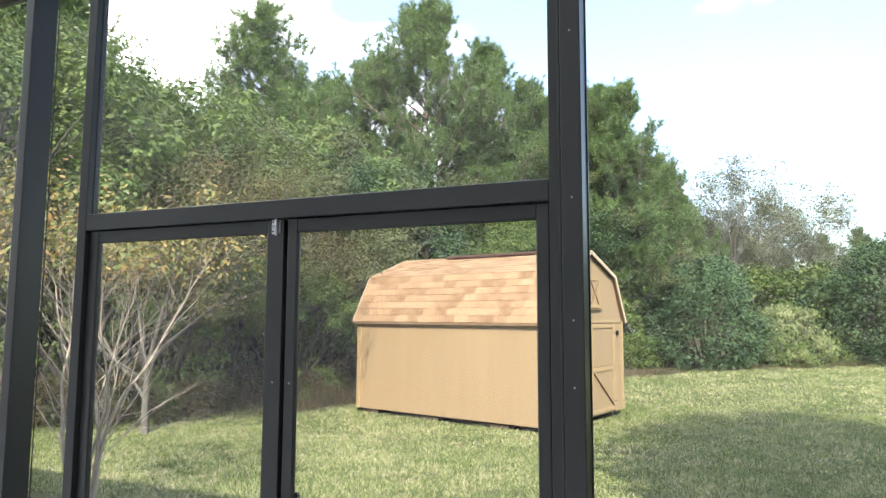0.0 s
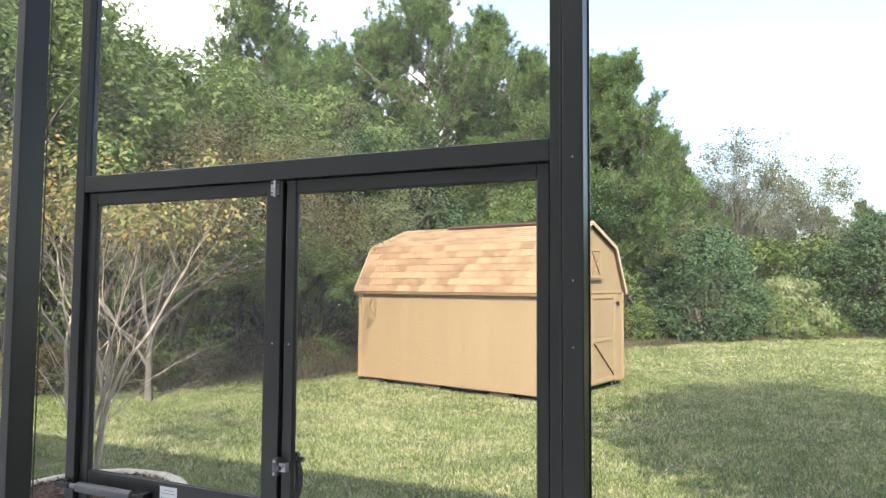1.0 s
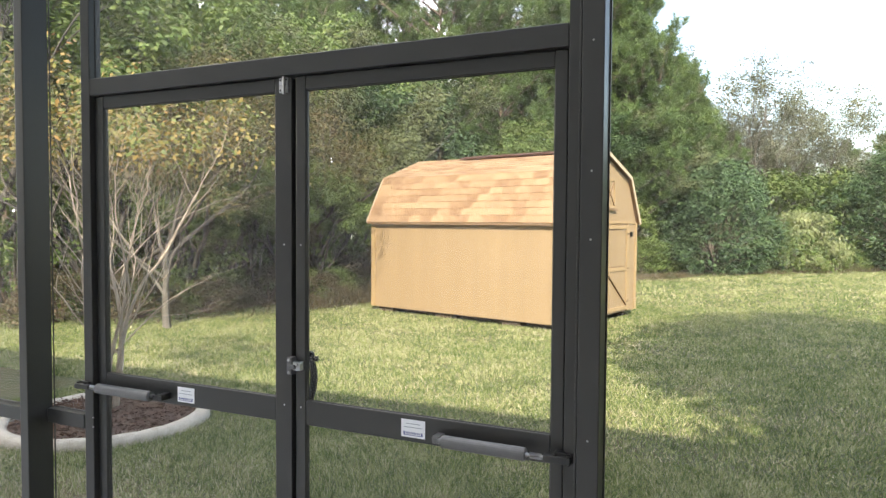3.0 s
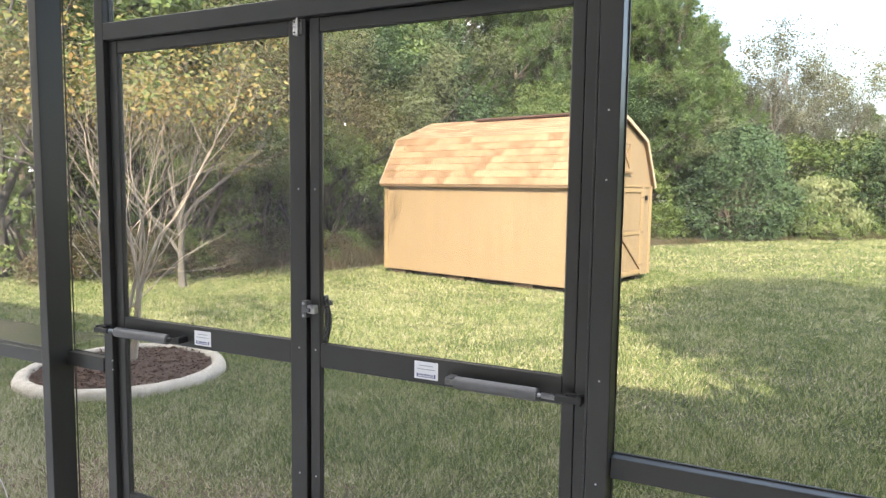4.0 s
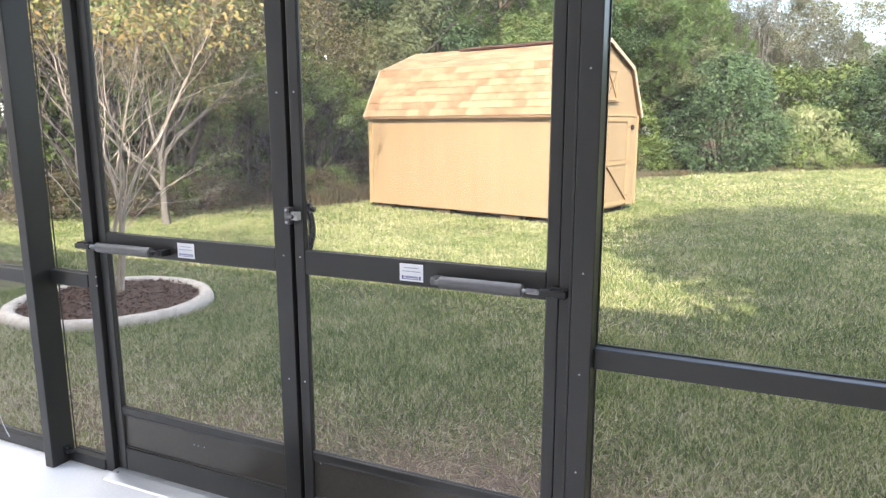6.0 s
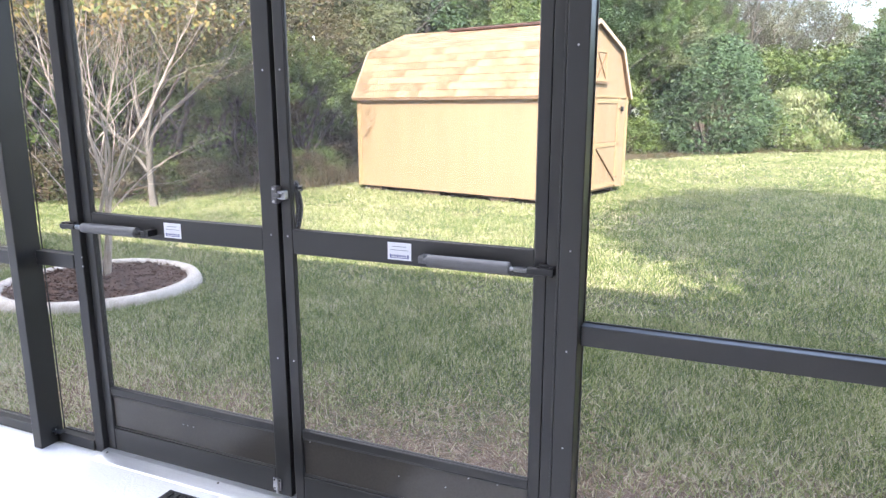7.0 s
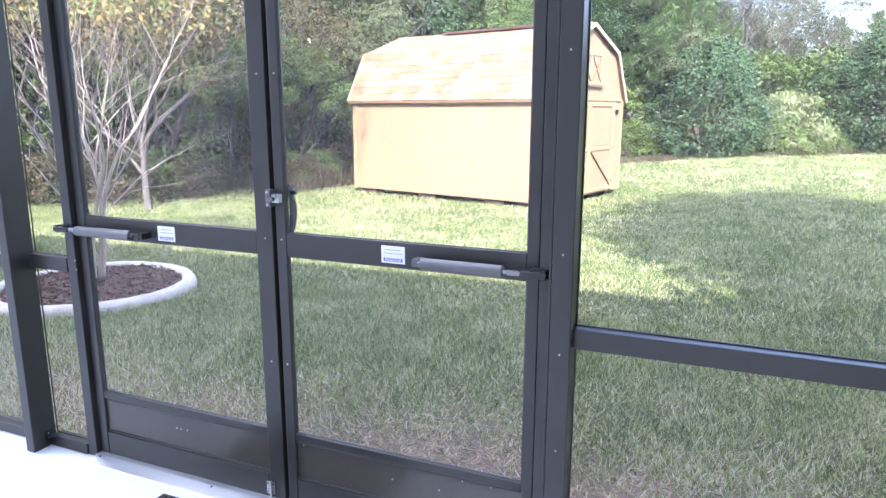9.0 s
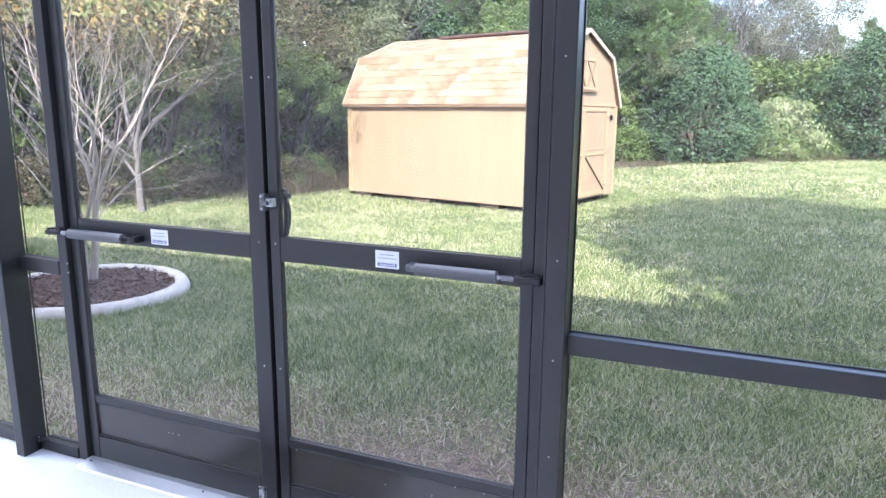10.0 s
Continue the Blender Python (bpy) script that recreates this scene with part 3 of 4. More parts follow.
rod(bm, (0.027, 0.0285, 1.150), (0.027, 0.040, 1.150), 0.011)
rod(bm, (0.030, 0.040, 1.135), (0.048, 0.044, 1.135), 0.009)
part("pull_handle", bm, BLACK, latch, "black outside pull handle", smooth=False)

bm = bmesh.new()
prof = [(-0.062, 0.0005), (-0.056, 0.006), (-0.020, 0.013), (-0.004, 0.016), (0.050, 0.016), (0.050, 0.0005)]
ends = [[bm.verts.new((x, y, z)) for y, z in prof] for x in (-0.954, 0.880)]
bm.faces.new(ends[0])
bm.faces.new(ends[1][::-1])
for i in range(len(prof)):
    j = (i + 1) % len(prof)
    bm.faces.new((ends[0][i], ends[1][i], ends[1][j], ends[0][j]))
sill = thing("threshold", "mill aluminium door threshold on the patio slab", "threshold")
part("plate", bm, ALUM, sill)
for x in (-0.925, -0.35, 0.25, 0.84):
    part("screw", rod(bmesh.new(), (x, -0.012, 0.012), (x, -0.012, 0.0175), 0.005, 0.004, 10), CLOSER, sill)

cord = thing("cord", "thin pale cord hanging by the screen frame", "cord")
bm = bmesh.new()
pts = [Vector((-1.70 + 0.10 * k / 6 + 0.006 * math.sin(k), -0.012, 0.20 - 0.165 * k / 6)) for k in range(7)]
for p, q in zip(pts, pts[1:]):
    rod(bm, p, q, 0.0016, sides=6)
part("strand", bm, LABEL_WHITE, cord)

mat_ob = thing("doormat", "black ribbed doormat on the patio", "doormat")
part("backing", box(bmesh.new(), -0.492, 0.27, -0.60, -0.106, 0.0005, 0.008, 0.003), BLACK, mat_ob)
bm = bmesh.new()
for k in range(24):
    x = -0.475 + k * 0.0315
    box(bm, x, x + 0.018, -0.585, -0.122, 0.008, 0.013)
part("pile", bm, MAT_FIBRE, mat_ob)

# ---- shed ----
shed = thing("shed", "buff painted barn-style garden shed with tan shingles", "shed", (-1.393, 8.988, 0), -13.52)
LEN, WID, SILL, EAVE = 4.30, 3.10, -0.10, 1.62
PROFILE = [(-0.075, 1.60), (0.42, 2.50), (WID / 2, 2.925), (WID - 0.42, 2.50), (WID + 0.075, 1.60)]
rndp = random.Random(5)
panels = 4
for k in range(panels):
    x0, x1 = -LEN + k * LEN / panels, -LEN + (k + 1) * LEN / panels
    bm = box(bmesh.new(), x0 + 0.0006, x1 - 0.0006, rndp.uniform(-0.001, 0.001), 0.03, SILL, EAVE)
    part("siding_panel", bm, SIDING, shed)
slab("siding_panel", -LEN, 0.0, WID - 0.03, WID, SILL, EAVE, SIDING, shed, bevel=0)


def gable(x0, x1):
    bm = bmesh.new()
    pts = [(0.031, SILL), (WID - 0.031, SILL), (WID - 0.031, 1.62), (WID - 0.45, 2.44), (WID / 2, 2.865), (0.45, 2.44), (0.031, 1.62)]
    a = [bm.verts.new((x0, y, z)) for y, z in pts]
    b = [bm.verts.new((x1, y, z)) for y, z in pts]
    bm.faces.new(a)
    bm.faces.new(b[::-1])
    for i in range(len(pts)):
        j = (i + 1) % len(pts)
        bm.faces.new((a[i], b[i], b[j], a[j]))
    return bm


part("gable_wall", gable(-0.03, 0.0), SIDING, shed)
part("gable_wall", gable(-LEN, -LEN + 0.03), SIDING, shed)
for x, y in ((0.0, -0.015), (-LEN - 0.018, -0.015), (0.0, WID - 0.075), (-LEN - 0.018, WID - 0.075)):
    slab("corner_board", x, x + 0.018, y, y + 0.09, SILL, EAVE, TRIM, shed, bevel=0.002)
slab("corner_board", -0.088, -0.001, -0.020, -0.003, SILL, EAVE - 0.03, TRIM, shed, bevel=0.002)
slab("corner_board", -LEN, -LEN + 0.088, -0.020, -0.003, SILL, EAVE - 0.03, TRIM, shed, bevel=0.002)
slab("frieze_board", -LEN + 0.09, -0.09, -0.022, -0.003, 1.525, 1.60, TRIM, shed, bevel=0.002)
slab("eave_board", -LEN - 0.08, 0.08, -0.075, -0.050, 1.555, 1.60, DARKWOOD, shed, bevel=0.002)
slab("gable_band", 0.003, 0.022, 0.08, WID - 0.08, 1.60, 1.64, TRIM, shed, bevel=0.002)

for (ya, za), (yb, zb) in zip(PROFILE, PROFILE[1:]):
    n = Vector((0, za - zb, yb - ya)).normalized()
    n = n if n.z > 0 else -n
    bm = bmesh.new()
    q = [bm.verts.new((x, y + k * n.y, z + k * n.z)) for k in (0.0, -0.03) for x in (-LEN - 0.09, 0.06) for y, z in ((ya, za), (yb, zb))]
    for f in ((0, 1, 3, 2), (4, 6, 7, 5), (0, 4, 5, 1), (2, 3, 7, 6), (0, 2, 6, 4), (1, 5, 7, 3)):
        bm.faces.new([q[i] for i in f])
    part("roof_deck", bm, SHINGLE, shed)
    for x0, m in ((0.061, WHITE_TRIM), (-LEN - 0.109, WHITE_TRIM)):
        bm = bmesh.new()
        q = [bm.verts.new((x, y + k * n.y, z + k * n.z)) for k in (0.006, -0.06) for x in (x0, x0 + 0.018) for y, z in ((ya, za), (yb, zb))]
        for f in ((0, 1, 3, 2), (4, 6, 7, 5), (0, 4, 5, 1), (2, 3, 7, 6), (0, 2, 6, 4), (1, 5, 7, 3)):
            bm.faces.new([q[i] for i in f])
        part("rake_board", bm, m, shed)
bm = bmesh.new()
for s in (-1, 1):
    q = [bm.verts.new((x, WID / 2 + s * y, z)) for y, z in ((0.0, 2.975), (0.16, 2.925), (0.16, 2.905)) for x in (-3.15, -0.05)]
    bm.faces.new((q[0], q[1], q[3], q[2]))
    bm.faces.new((q[2], q[3], q[5], q[4]))
bmesh.ops.solidify(bm, geom=list(bm.faces), thickness=0.012)
part("ridge_vent", bm, RIDGE, shed, "dark red-brown ridge vent")

for x0 in (0.3, 1.5, 2.7):
    slab("skid", -LEN + 0.12, -0.1, x0, x0 + 0.14, -0.215, -0.101, SKID, shed, bevel=0.004)
for k, x in enumerate((-LEN + 0.14, -2.7, -1.2)):
    slab("footing_block", x, x + 0.38, 0.05, 0.28, -0.24, -0.1015, SKID, shed, bevel=0.006)


def barn_door(y0, y1, latch_side):
    d = slab("door", 0.003, 0.024, y0, y1, -0.06, 1.575, SIDING, shed, bevel=0.002)
    w = 0.075
    for a, b in ((y0, y0 + w), (y1 - w, y1)):
        slab("door_stile", 0.0245, 0.040, a, b, -0.06, 1.575, TRIM, d, bevel=0.002)
    for z in (-0.06, 0.70, 1.50):
        slab("door_rail", 0.0245, 0.040, y0 + w + 0.001, y1 - w - 0.001, z, z + w, TRIM, d, bevel=0.002)
    a, b = Vector((0.032, y0 + w, 0.69)), Vector((0.032, y1 - w, 0.03))
    if latch_side < 0:
        a.y, b.y = y1 - w, y0 + w
    bm = box(bmesh.new(), -0.0075, 0.0075, -0.022, 0.022, -(a - b).length / 2, (a - b).length / 2, 0.0, Matrix.Translation((a + b) / 2) @ (a - b).to_track_quat("Z", "X").to_matrix().to_4x4() @ pose(0, 0, 0, 0, 0, 0))
    part("brace", bm, DARKWOOD, d)
    hy = y1 if latch_side > 0 else y0
    for z in (0.10, 0.735, 1.40):
        slab("hinge", 0.041, 0.046, hy - 0.06, hy + 0.03, z - 0.012, z + 0.012, SKID, d)
    bm = bmesh.new()
    for a0, b0, z0, z1 in ((y0 + w, y0 + w + 0.012, 0.78, 1.49), (y1 - w - 0.012, y1 - w, 0.78, 1.49), (y0 + w + 0.013, y1 - w - 0.013, 0.78, 0.792), (y0 + w + 0.013, y1 - w - 0.013, 1.478, 1.49)):
        box(bm, 0.0245, 0.028, a0, b0, z0, z1)
    part("panel_edge", bm, DARKWOOD, d)


barn_door(1.555, 2.62, 1)
barn_door(0.48, 1.545, -1)
slab("door_casing", 0.003, 0.03, 2.626, 2.69, -0.09, 1.595, TRIM, shed, bevel=0.002)
slab("door_casing", 0.003, 0.03, 0.41, 0.474, -0.09, 1.595, TRIM, shed, bevel=0.002)
loft = slab("loft_door", 0.003, 0.02, 1.10, 2.00, 1.88, 2.43, SIDING, shed, bevel=0.002)
for a, b, z0, z1 in ((1.10, 1.15, 1.88, 2.43), (1.95, 2.00, 1.88, 2.43), (1.151, 1.949, 1.88, 1.93), (1.151, 1.949, 2.38, 2.43), (1.525, 1.575, 1.931, 2.379)):
    slab("loft_trim", 0.0205, 0.034, a, b, z0, z1, TRIM, loft, bevel=0.002)
for y0, y1 in ((1.15, 1.525), (1.575, 1.95)):
    for s in (-1, 1):
        a, b = Vector((0.026, y0 if s > 0 else y1, 1.93)), Vector((0.026, y1 if s > 0 else y0, 2.38))
        bm = box(bmesh.new(), -0.004 - 0.001 * s, 0.004 - 0.001 * s, -0.012, 0.012, -(a - b).length / 2, (a - b).length / 2, 0.0, Matrix.Translation((a + b) / 2) @ (b - a).to_track_quat("Z", "X").to_matrix().to_4x4())
        part("loft_brace", bm, DARKWOOD, loft)
slab("loft_sill", 0.003, 0.05, 1.05, 2.05, 1.84, 1.872, DARKWOOD, shed, bevel=0.002)
lamp = slab("wall_box", 0.003, 0.05, 2.775, 2.83, 1.35, 1.44, BLACK, shed, "small dark outlet box", bevel=0.006)

# ---- planting ring with its tree ----
RING = (-3.67, 2.24)
ring = thing("garden_curb", "pale round concrete curb set in the lawn", "garden curb", (RING[0], RING[1], ground_z(*RING)))
bm = bmesh.new()
rnd = random.Random(3)
prof = [(0.725, -0.03), (0.72, 0.05), (0.735, 0.075), (0.775, 0.085), (0.82, 0.072), (0.84, 0.04), (0.845, -0.03)]
rows = []
for k in range(64):
    a = 2 * math.pi * k / 64
    wob = 1 + 0.012 * math.sin(3 * a + 1) + rnd.uniform(-0.004, 0.004)
    rows.append([bm.verts.new((r * wob * math.cos(a), r * wob * math.sin(a), z + rnd.uniform(-0.004, 0.004))) for r, z in prof])
for k in range(64):
    p, q = rows[k], rows[(k + 1) % 64]
    for i in range(len(prof)):
        j = (i + 1) % len(prof)
        bm.faces.new((p[i], q[i], q[j], p[j]))
part("curb", bm, CURB, ring, smooth=True)

bed = thing("mulch_bed", "red-brown bark mulch inside the concrete curb", "mulch bed", (RING[0], RING[1], ground_z(*RING)))
verts, faces = [], []
for i in range(9):
    for k in range(40):
        a, r = 2 * math.pi * k / 40, 0.74 * i / 8
        verts.append((r * math.cos(a), r * math.sin(a), 0.045 + 0.035 * (1 - (i / 8) ** 2) + rnd.uniform(-0.008, 0.008)))
for i in range(8):
    for k in range(40):
        faces.append((i * 40 + k, i * 40 + (k + 1) % 40, i * 40 + 40 + (k + 1) % 40, i * 40 + 40 + k))
raw("soil", verts, faces, MULCH, bed)
nrng = np.random.default_rng(11)
n = 2600
r, a = 0.715 * np.sqrt(nrng.random(n)), nrng.random(n) * 2 * np.pi
base = np.stack([r * np.cos(a), r * np.sin(a), 0.055 + 0.035 * (1 - (r / 0.79) ** 2)], 1)
way = unit(nrng.normal(size=(n, 3)) * (1, 1, 0.25))
chips = foliage("bark_chips", base, way, nrng.uniform(0.02, 0.06, n), nrng.uniform(0.008, 0.02, n), MULCH, bed, nrng)
chips["kind"] = "stuff"


def grow(limbs, rnd, start, way, length, radius, depth, tips, spread=0.5, lift=0.05, kids=(2, 4), steps=5, wander=0.10, shrink=0.66, side=0.62, early=3):
    pts = bent(rnd, start, way, length, steps, wander, lift)
    radii = [radius * (1 - 0.45 * i / steps) for i in range(steps + 1)]
    if depth == 0:
        radii = [radius * (1 - 0.8 * i / steps) for i in range(steps + 1)]
    limbs.tube(pts, radii)
    if depth == 0:
        tips.append((pts[-1], (pts[-1] - pts[-2]).normalized()))
        tips.append((pts[len(pts) // 2], (pts[-1] - pts[-2]).normalized()))
        return
    for c in range(rnd.randint(*kids)):
        k = steps if c == 0 else rnd.randint(early, steps)
        d = (pts[k] - pts[k - 1]).normalized()
        off = Vector((rnd.gauss(0, 1), rnd.gauss(0, 1), rnd.gauss(0, 0.6))).normalized() * spread * (0.5 if c == 0 else 1.0)
        grow(limbs, rnd, pts[k], (d + off).normalized(), length * rnd.uniform(shrink - 0.12, shrink + 0.12), radii[k] * (0.85 if c == 0 else side), depth - 1, tips, spread, lift, kids, steps, wander, shrink, side, early)


def leaves_at(name, tips, per, reach, size, mat, parent, rng, droop=0.0, flat=0.7, lie=1.0):
    """Leaves in a loose pad round each twig end, their upper sides turned to the light."""
    c = np.array([tuple(p) for p, _ in tips])
    pad = rng.uniform(0.65, 1.4, (len(c), 1))
    c, pad = np.repeat(c, per, 0), np.repeat(pad, per, 0)
    n = len(c)
    out = unit(rng.normal(size=(n, 3)))
    off = out * rng.uniform(0.15, 1.0, (n, 1)) ** 0.55 * reach * 1.75 * pad * (1, 1, flat)
    face = out * 0.75 + np.array([0.12, -0.25, 0.75]) * lie
    way = unit(np.cross(face, rng.normal(size=(n, 3)))) + out * 0.35 + (0, 0, -0.25 - droop)
    return foliage(name, c + off, unit(way), size * rng.uniform(0.7, 1.3, n), size * rng.uniform(0.4, 0.65, n), mat, parent, rng, face=face)


# multi-stemmed tree in the ring
rnd = random.Random(21)
myrtle = thing("crape_myrtle", "pale many-stemmed tree with bare twigs and few turning leaves", "tree", (RING[0] - 0.08, RING[1] + 0.10, ground_z(*RING) + 0.05))
limbs, tips = Limbs(5), []
STEMS = [(5, 0.17), (60, 0.05), (190, 0.36), (25, 0.25), (-70, 0.12), (235, 0.12)]
for az, lean in STEMS:
    a = radians(az)
    d = Vector((math.cos(a) * lean, math.sin(a) * lean, 1)).normalized()
    o = Vector((math.cos(a) * 0.045, math.sin(a) * 0.045, 0))
    grow(limbs, rnd, o, d, rnd.uniform(0.95, 1.3), rnd.uniform(0.019, 0.026), 5, tips, spread=0.78, lift=0.045, kids=(3, 4), steps=6, wander=0.085, shrink=0.66, side=0.42, early=3)
limbs.done("stems", PALE_BARK, myrtle)
high = [t for t in tips if t[0].z > 2.2]
rnd.shuffle(high)
leaves_at("crown", high[: min(len(high) // 4, 1500)], 4, 0.10, 0.055, MYRTLE_LEAF, myrtle, np.random.default_rng(4))

# ---- the wood behind the lawn ----
def spot(bearing, far):
    """A place on the ground: degrees to the left of the way straight out of the porch, metres from the porch."""
    a = radians(bearing)
    x, y = 1.33 - far * math.sin(a), -1.8 + far * math.cos(a)
    return x, y, ground_z(x, y) - 0.03


def pine(seed, height, spread, low, per_shoot=38, label="tall pine with long green needles in upright tufts"):
    """A pine: straight trunk, spaced whorls of upturned limbs, bottle-brush shoots of needles at their outer ends."""
    rnd, rng = random.Random(seed), np.random.default_rng(seed)
    t = thing("pine_tree", label, "tree", group="trees of the wood")
    limbs = Limbs(4)
    lean = Vector((rnd.uniform(-0.02, 0.02), rnd.uniform(-0.02, 0.02), 1))
    top = [Vector((lean.x * height * k / 10 + rnd.gauss(0, 0.04), lean.y * height * k / 10 + rnd.gauss(0, 0.04), height * 0.97 * k / 10)) for k in range(11)]
    r0 = 0.012 * height
    limbs.tube(top, [r0 * (1 - 0.93 * k / 10) for k in range(11)])
    shoots = []
    z = low
    while z < height * 0.97:
        f = (z - low) / (height - low)
        reach = spread * (0.62 + 0.38 * math.sin(min(f * 2.4 + 0.5, 1.57))) * (1 - f) ** 0.88 + 0.22
        for k in range(rnd.randint(4, 6)):
            a = rnd.uniform(0, 2 * math.pi)
            out = reach * rnd.uniform(0.5, 1.18)
            rise = 0.10 + 0.85 * f + rnd.uniform(-0.18, 0.22)
            i = (z + rnd.uniform(-0.12, 0.12)) / (height * 0.97) * 10
            i = min(max(i, 0), 9.99)
            o = top[int(i)].lerp(top[int(i) + 1], i - int(i))
            pts = bent(rnd, o, Vector((math.cos(a), math.sin(a), rise)), out, 6, 0.08, 0.08)
            limbs.tube(pts, [max(0.012 * out * (1 - 0.8 * j / 6), 0.008) for j in range(7)])
            for j in range(2, 7):
                d = (pts[j] - pts[j - 1]).normalized()
                for s in range(1 if out < 0.6 else 2 if out < 1.2 else 4 if j > 3 else 3):
                    w = (d * 0.7 + Vector((rnd.gauss(0, 0.65), rnd.gauss(0, 0.65), rnd.gauss(0.15, 0.25)))).normalized()
                    p = pts[j] + w * rnd.uniform(0.12, 0.62) * min(out / 1.6, 1)
                    limbs.tube([pts[j], p], [0.012, 0.007])
                    shoots.append((p, (w * 0.8 + Vector((0, 0, 0.7))).normalized(), rnd.uniform(0.20, 0.42)))
        z += rnd.uniform(0.30, 0.50) * (1.15 - 0.4 * f)
    for k in range(5):
        w = Vector((rnd.gauss(0, 0.25), rnd.gauss(0, 0.25), 1)).normalized()
        shoots.append((top[-1] - Vector((0, 0, 0.25 * (k > 0))), w, 0.55 if k else 0.8))
    limbs.done("trunk", PINE_BARK, t)
    per = per_shoot
    c = np.repeat(np.array([tuple(p) for p, _, _ in shoots]), per, 0)
    d = np.repeat(np.array([tuple(w) for _, w, _ in shoots]), per, 0)
    long = np.repeat(np.array([q for _, _, q in shoots]), per)[:, None]
    n = len(c)
    along = long * rng.uniform(-0.25, 1.0, (n, 1))
    radial = rng.normal(size=(n, 3))
    radial -= d * (radial * d).sum(1, keepdims=True)
    way = unit(d * rng.uniform(0.25, 1.0, (n, 1)) + unit(radial) * 0.85)
    needles("crown", c + d * along, way, rng.uniform(0.17, 0.28, n), rng.uniform(0.026, 0.040, n) * (38 / per) ** 0.5, PINE_LEAF, t, rng)
    return t


def broadleaf(seed, height, mat, label, trunk=0.22, spread=0.6, depth=3, per=46, reach=0.25, size=0.105, bark=None, stem=0.28, name="broadleaf_tree", droop=0.2, lean=0.0):
    """A broad-leaved tree: forking limbs, leaves in loose clumps round the twig ends."""
    rnd = random.Random(seed)
    t = thing(name, label, "tree", group="trees of the wood")
    limbs, tips = Limbs(4), []
    trunk_top = bent(rnd, Vector((0, 0, 0)), Vector((lean, 0, 1)), height * stem, 4, 0.05, 0.03)
    r = trunk * height / 9
    limbs.tube(trunk_top, [r * (1 - 0.06 * i) * (1.25 if i == 0 else 1) for i in range(5)])
    for k in range(6):
        a = k * 1.05 + rnd.uniform(-0.4, 0.4)
        s = 0.35 if k == 0 else rnd.uniform(0.5, 1.3)
        o = trunk_top[-1] if k < 3 else trunk_top[rnd.randint(2, 4)]
        grow(limbs, rnd, o, Vector((math.cos(a) * s, math.sin(a) * s, 1)), height * rnd.uniform(0.26, 0.36), r * 0.55, depth, tips, spread=spread, lift=0.04, kids=(2, 4), steps=4, wander=0.12, shrink=0.68)
    limbs.done("trunk", bark or GREY_BARK, t)
    rnd.shuffle(tips)
    tips = tips[:330]
    leaves_at("crown", tips, per * 3 // 2, reach * 1.15, size * 1.2, mat, t, np.random.default_rng(seed), droop, 0.5)
    return t


def bush(seed, width, height, mat, label, clumps=260, per=30, size=0.10, name="shrub", droop=0.0, reach=0.14, lie=0.8):
    """A shrub that is leafy to the ground: stems fan out to an uneven dome of leaf clumps."""
    rnd, rng = random.Random(seed), np.random.default_rng(seed)
    t = thing(name, label, "shrub", group="shrubs at the lawn's edge")
    limbs, tips = Limbs(5), []
    for k in range(clumps):
        a, v = rnd.uniform(0, 2 * math.pi), rnd.random() ** 0.8
        q = rnd.uniform(0.45, 1.0) ** 0.5 * (1 + 0.16 * math.sin(3 * a + seed) + 0.13 * math.sin(7 * v + 2 * a) + rnd.uniform(-0.08, 0.12))
        r = width / 2 * q * math.sqrt(max(1 - (max(v - 0.22, 0) / 0.80) ** 2, 0.02)) * (0.86 if v < 0.1 else 1)
        p = Vector((r * math.cos(a), r * math.sin(a), 0.08 + v * height * (0.92 + 0.08 * q)))
        tips.append((p, p.normalized()))
        if k % 9 == 0:
            m = Vector((p.x * 0.35, p.y * 0.35, p.z * 0.55))
            limbs.tube([Vector((p.x * 0.05, p.y * 0.05, 0)), m, p], [0.035, 0.022, 0.008])
    limbs.done("stems", PINE_BARK, t)
    leaves_at("crown", tips, per, reach * width / 4 + 0.06, size * 1.05, mat, t, rng, droop, 0.75, lie)
    return t


def put(ob, bearing, far, turn=0, scale=1.0):
    x, y, z = spot(bearing, far)
    ob.matrix_basis = pose(x, y, z, 0, 0, turn) @ Matrix.Diagonal((scale, scale, scale, 1))
    return ob


def again(ob, bearing, far, turn=0, scale=1.0):
    x, y, z = spot(bearing, far)
    c = copy_thing(ob, pose(x, y, z, 0, 0, turn))
    c.scale = (scale,) * 3
    return c


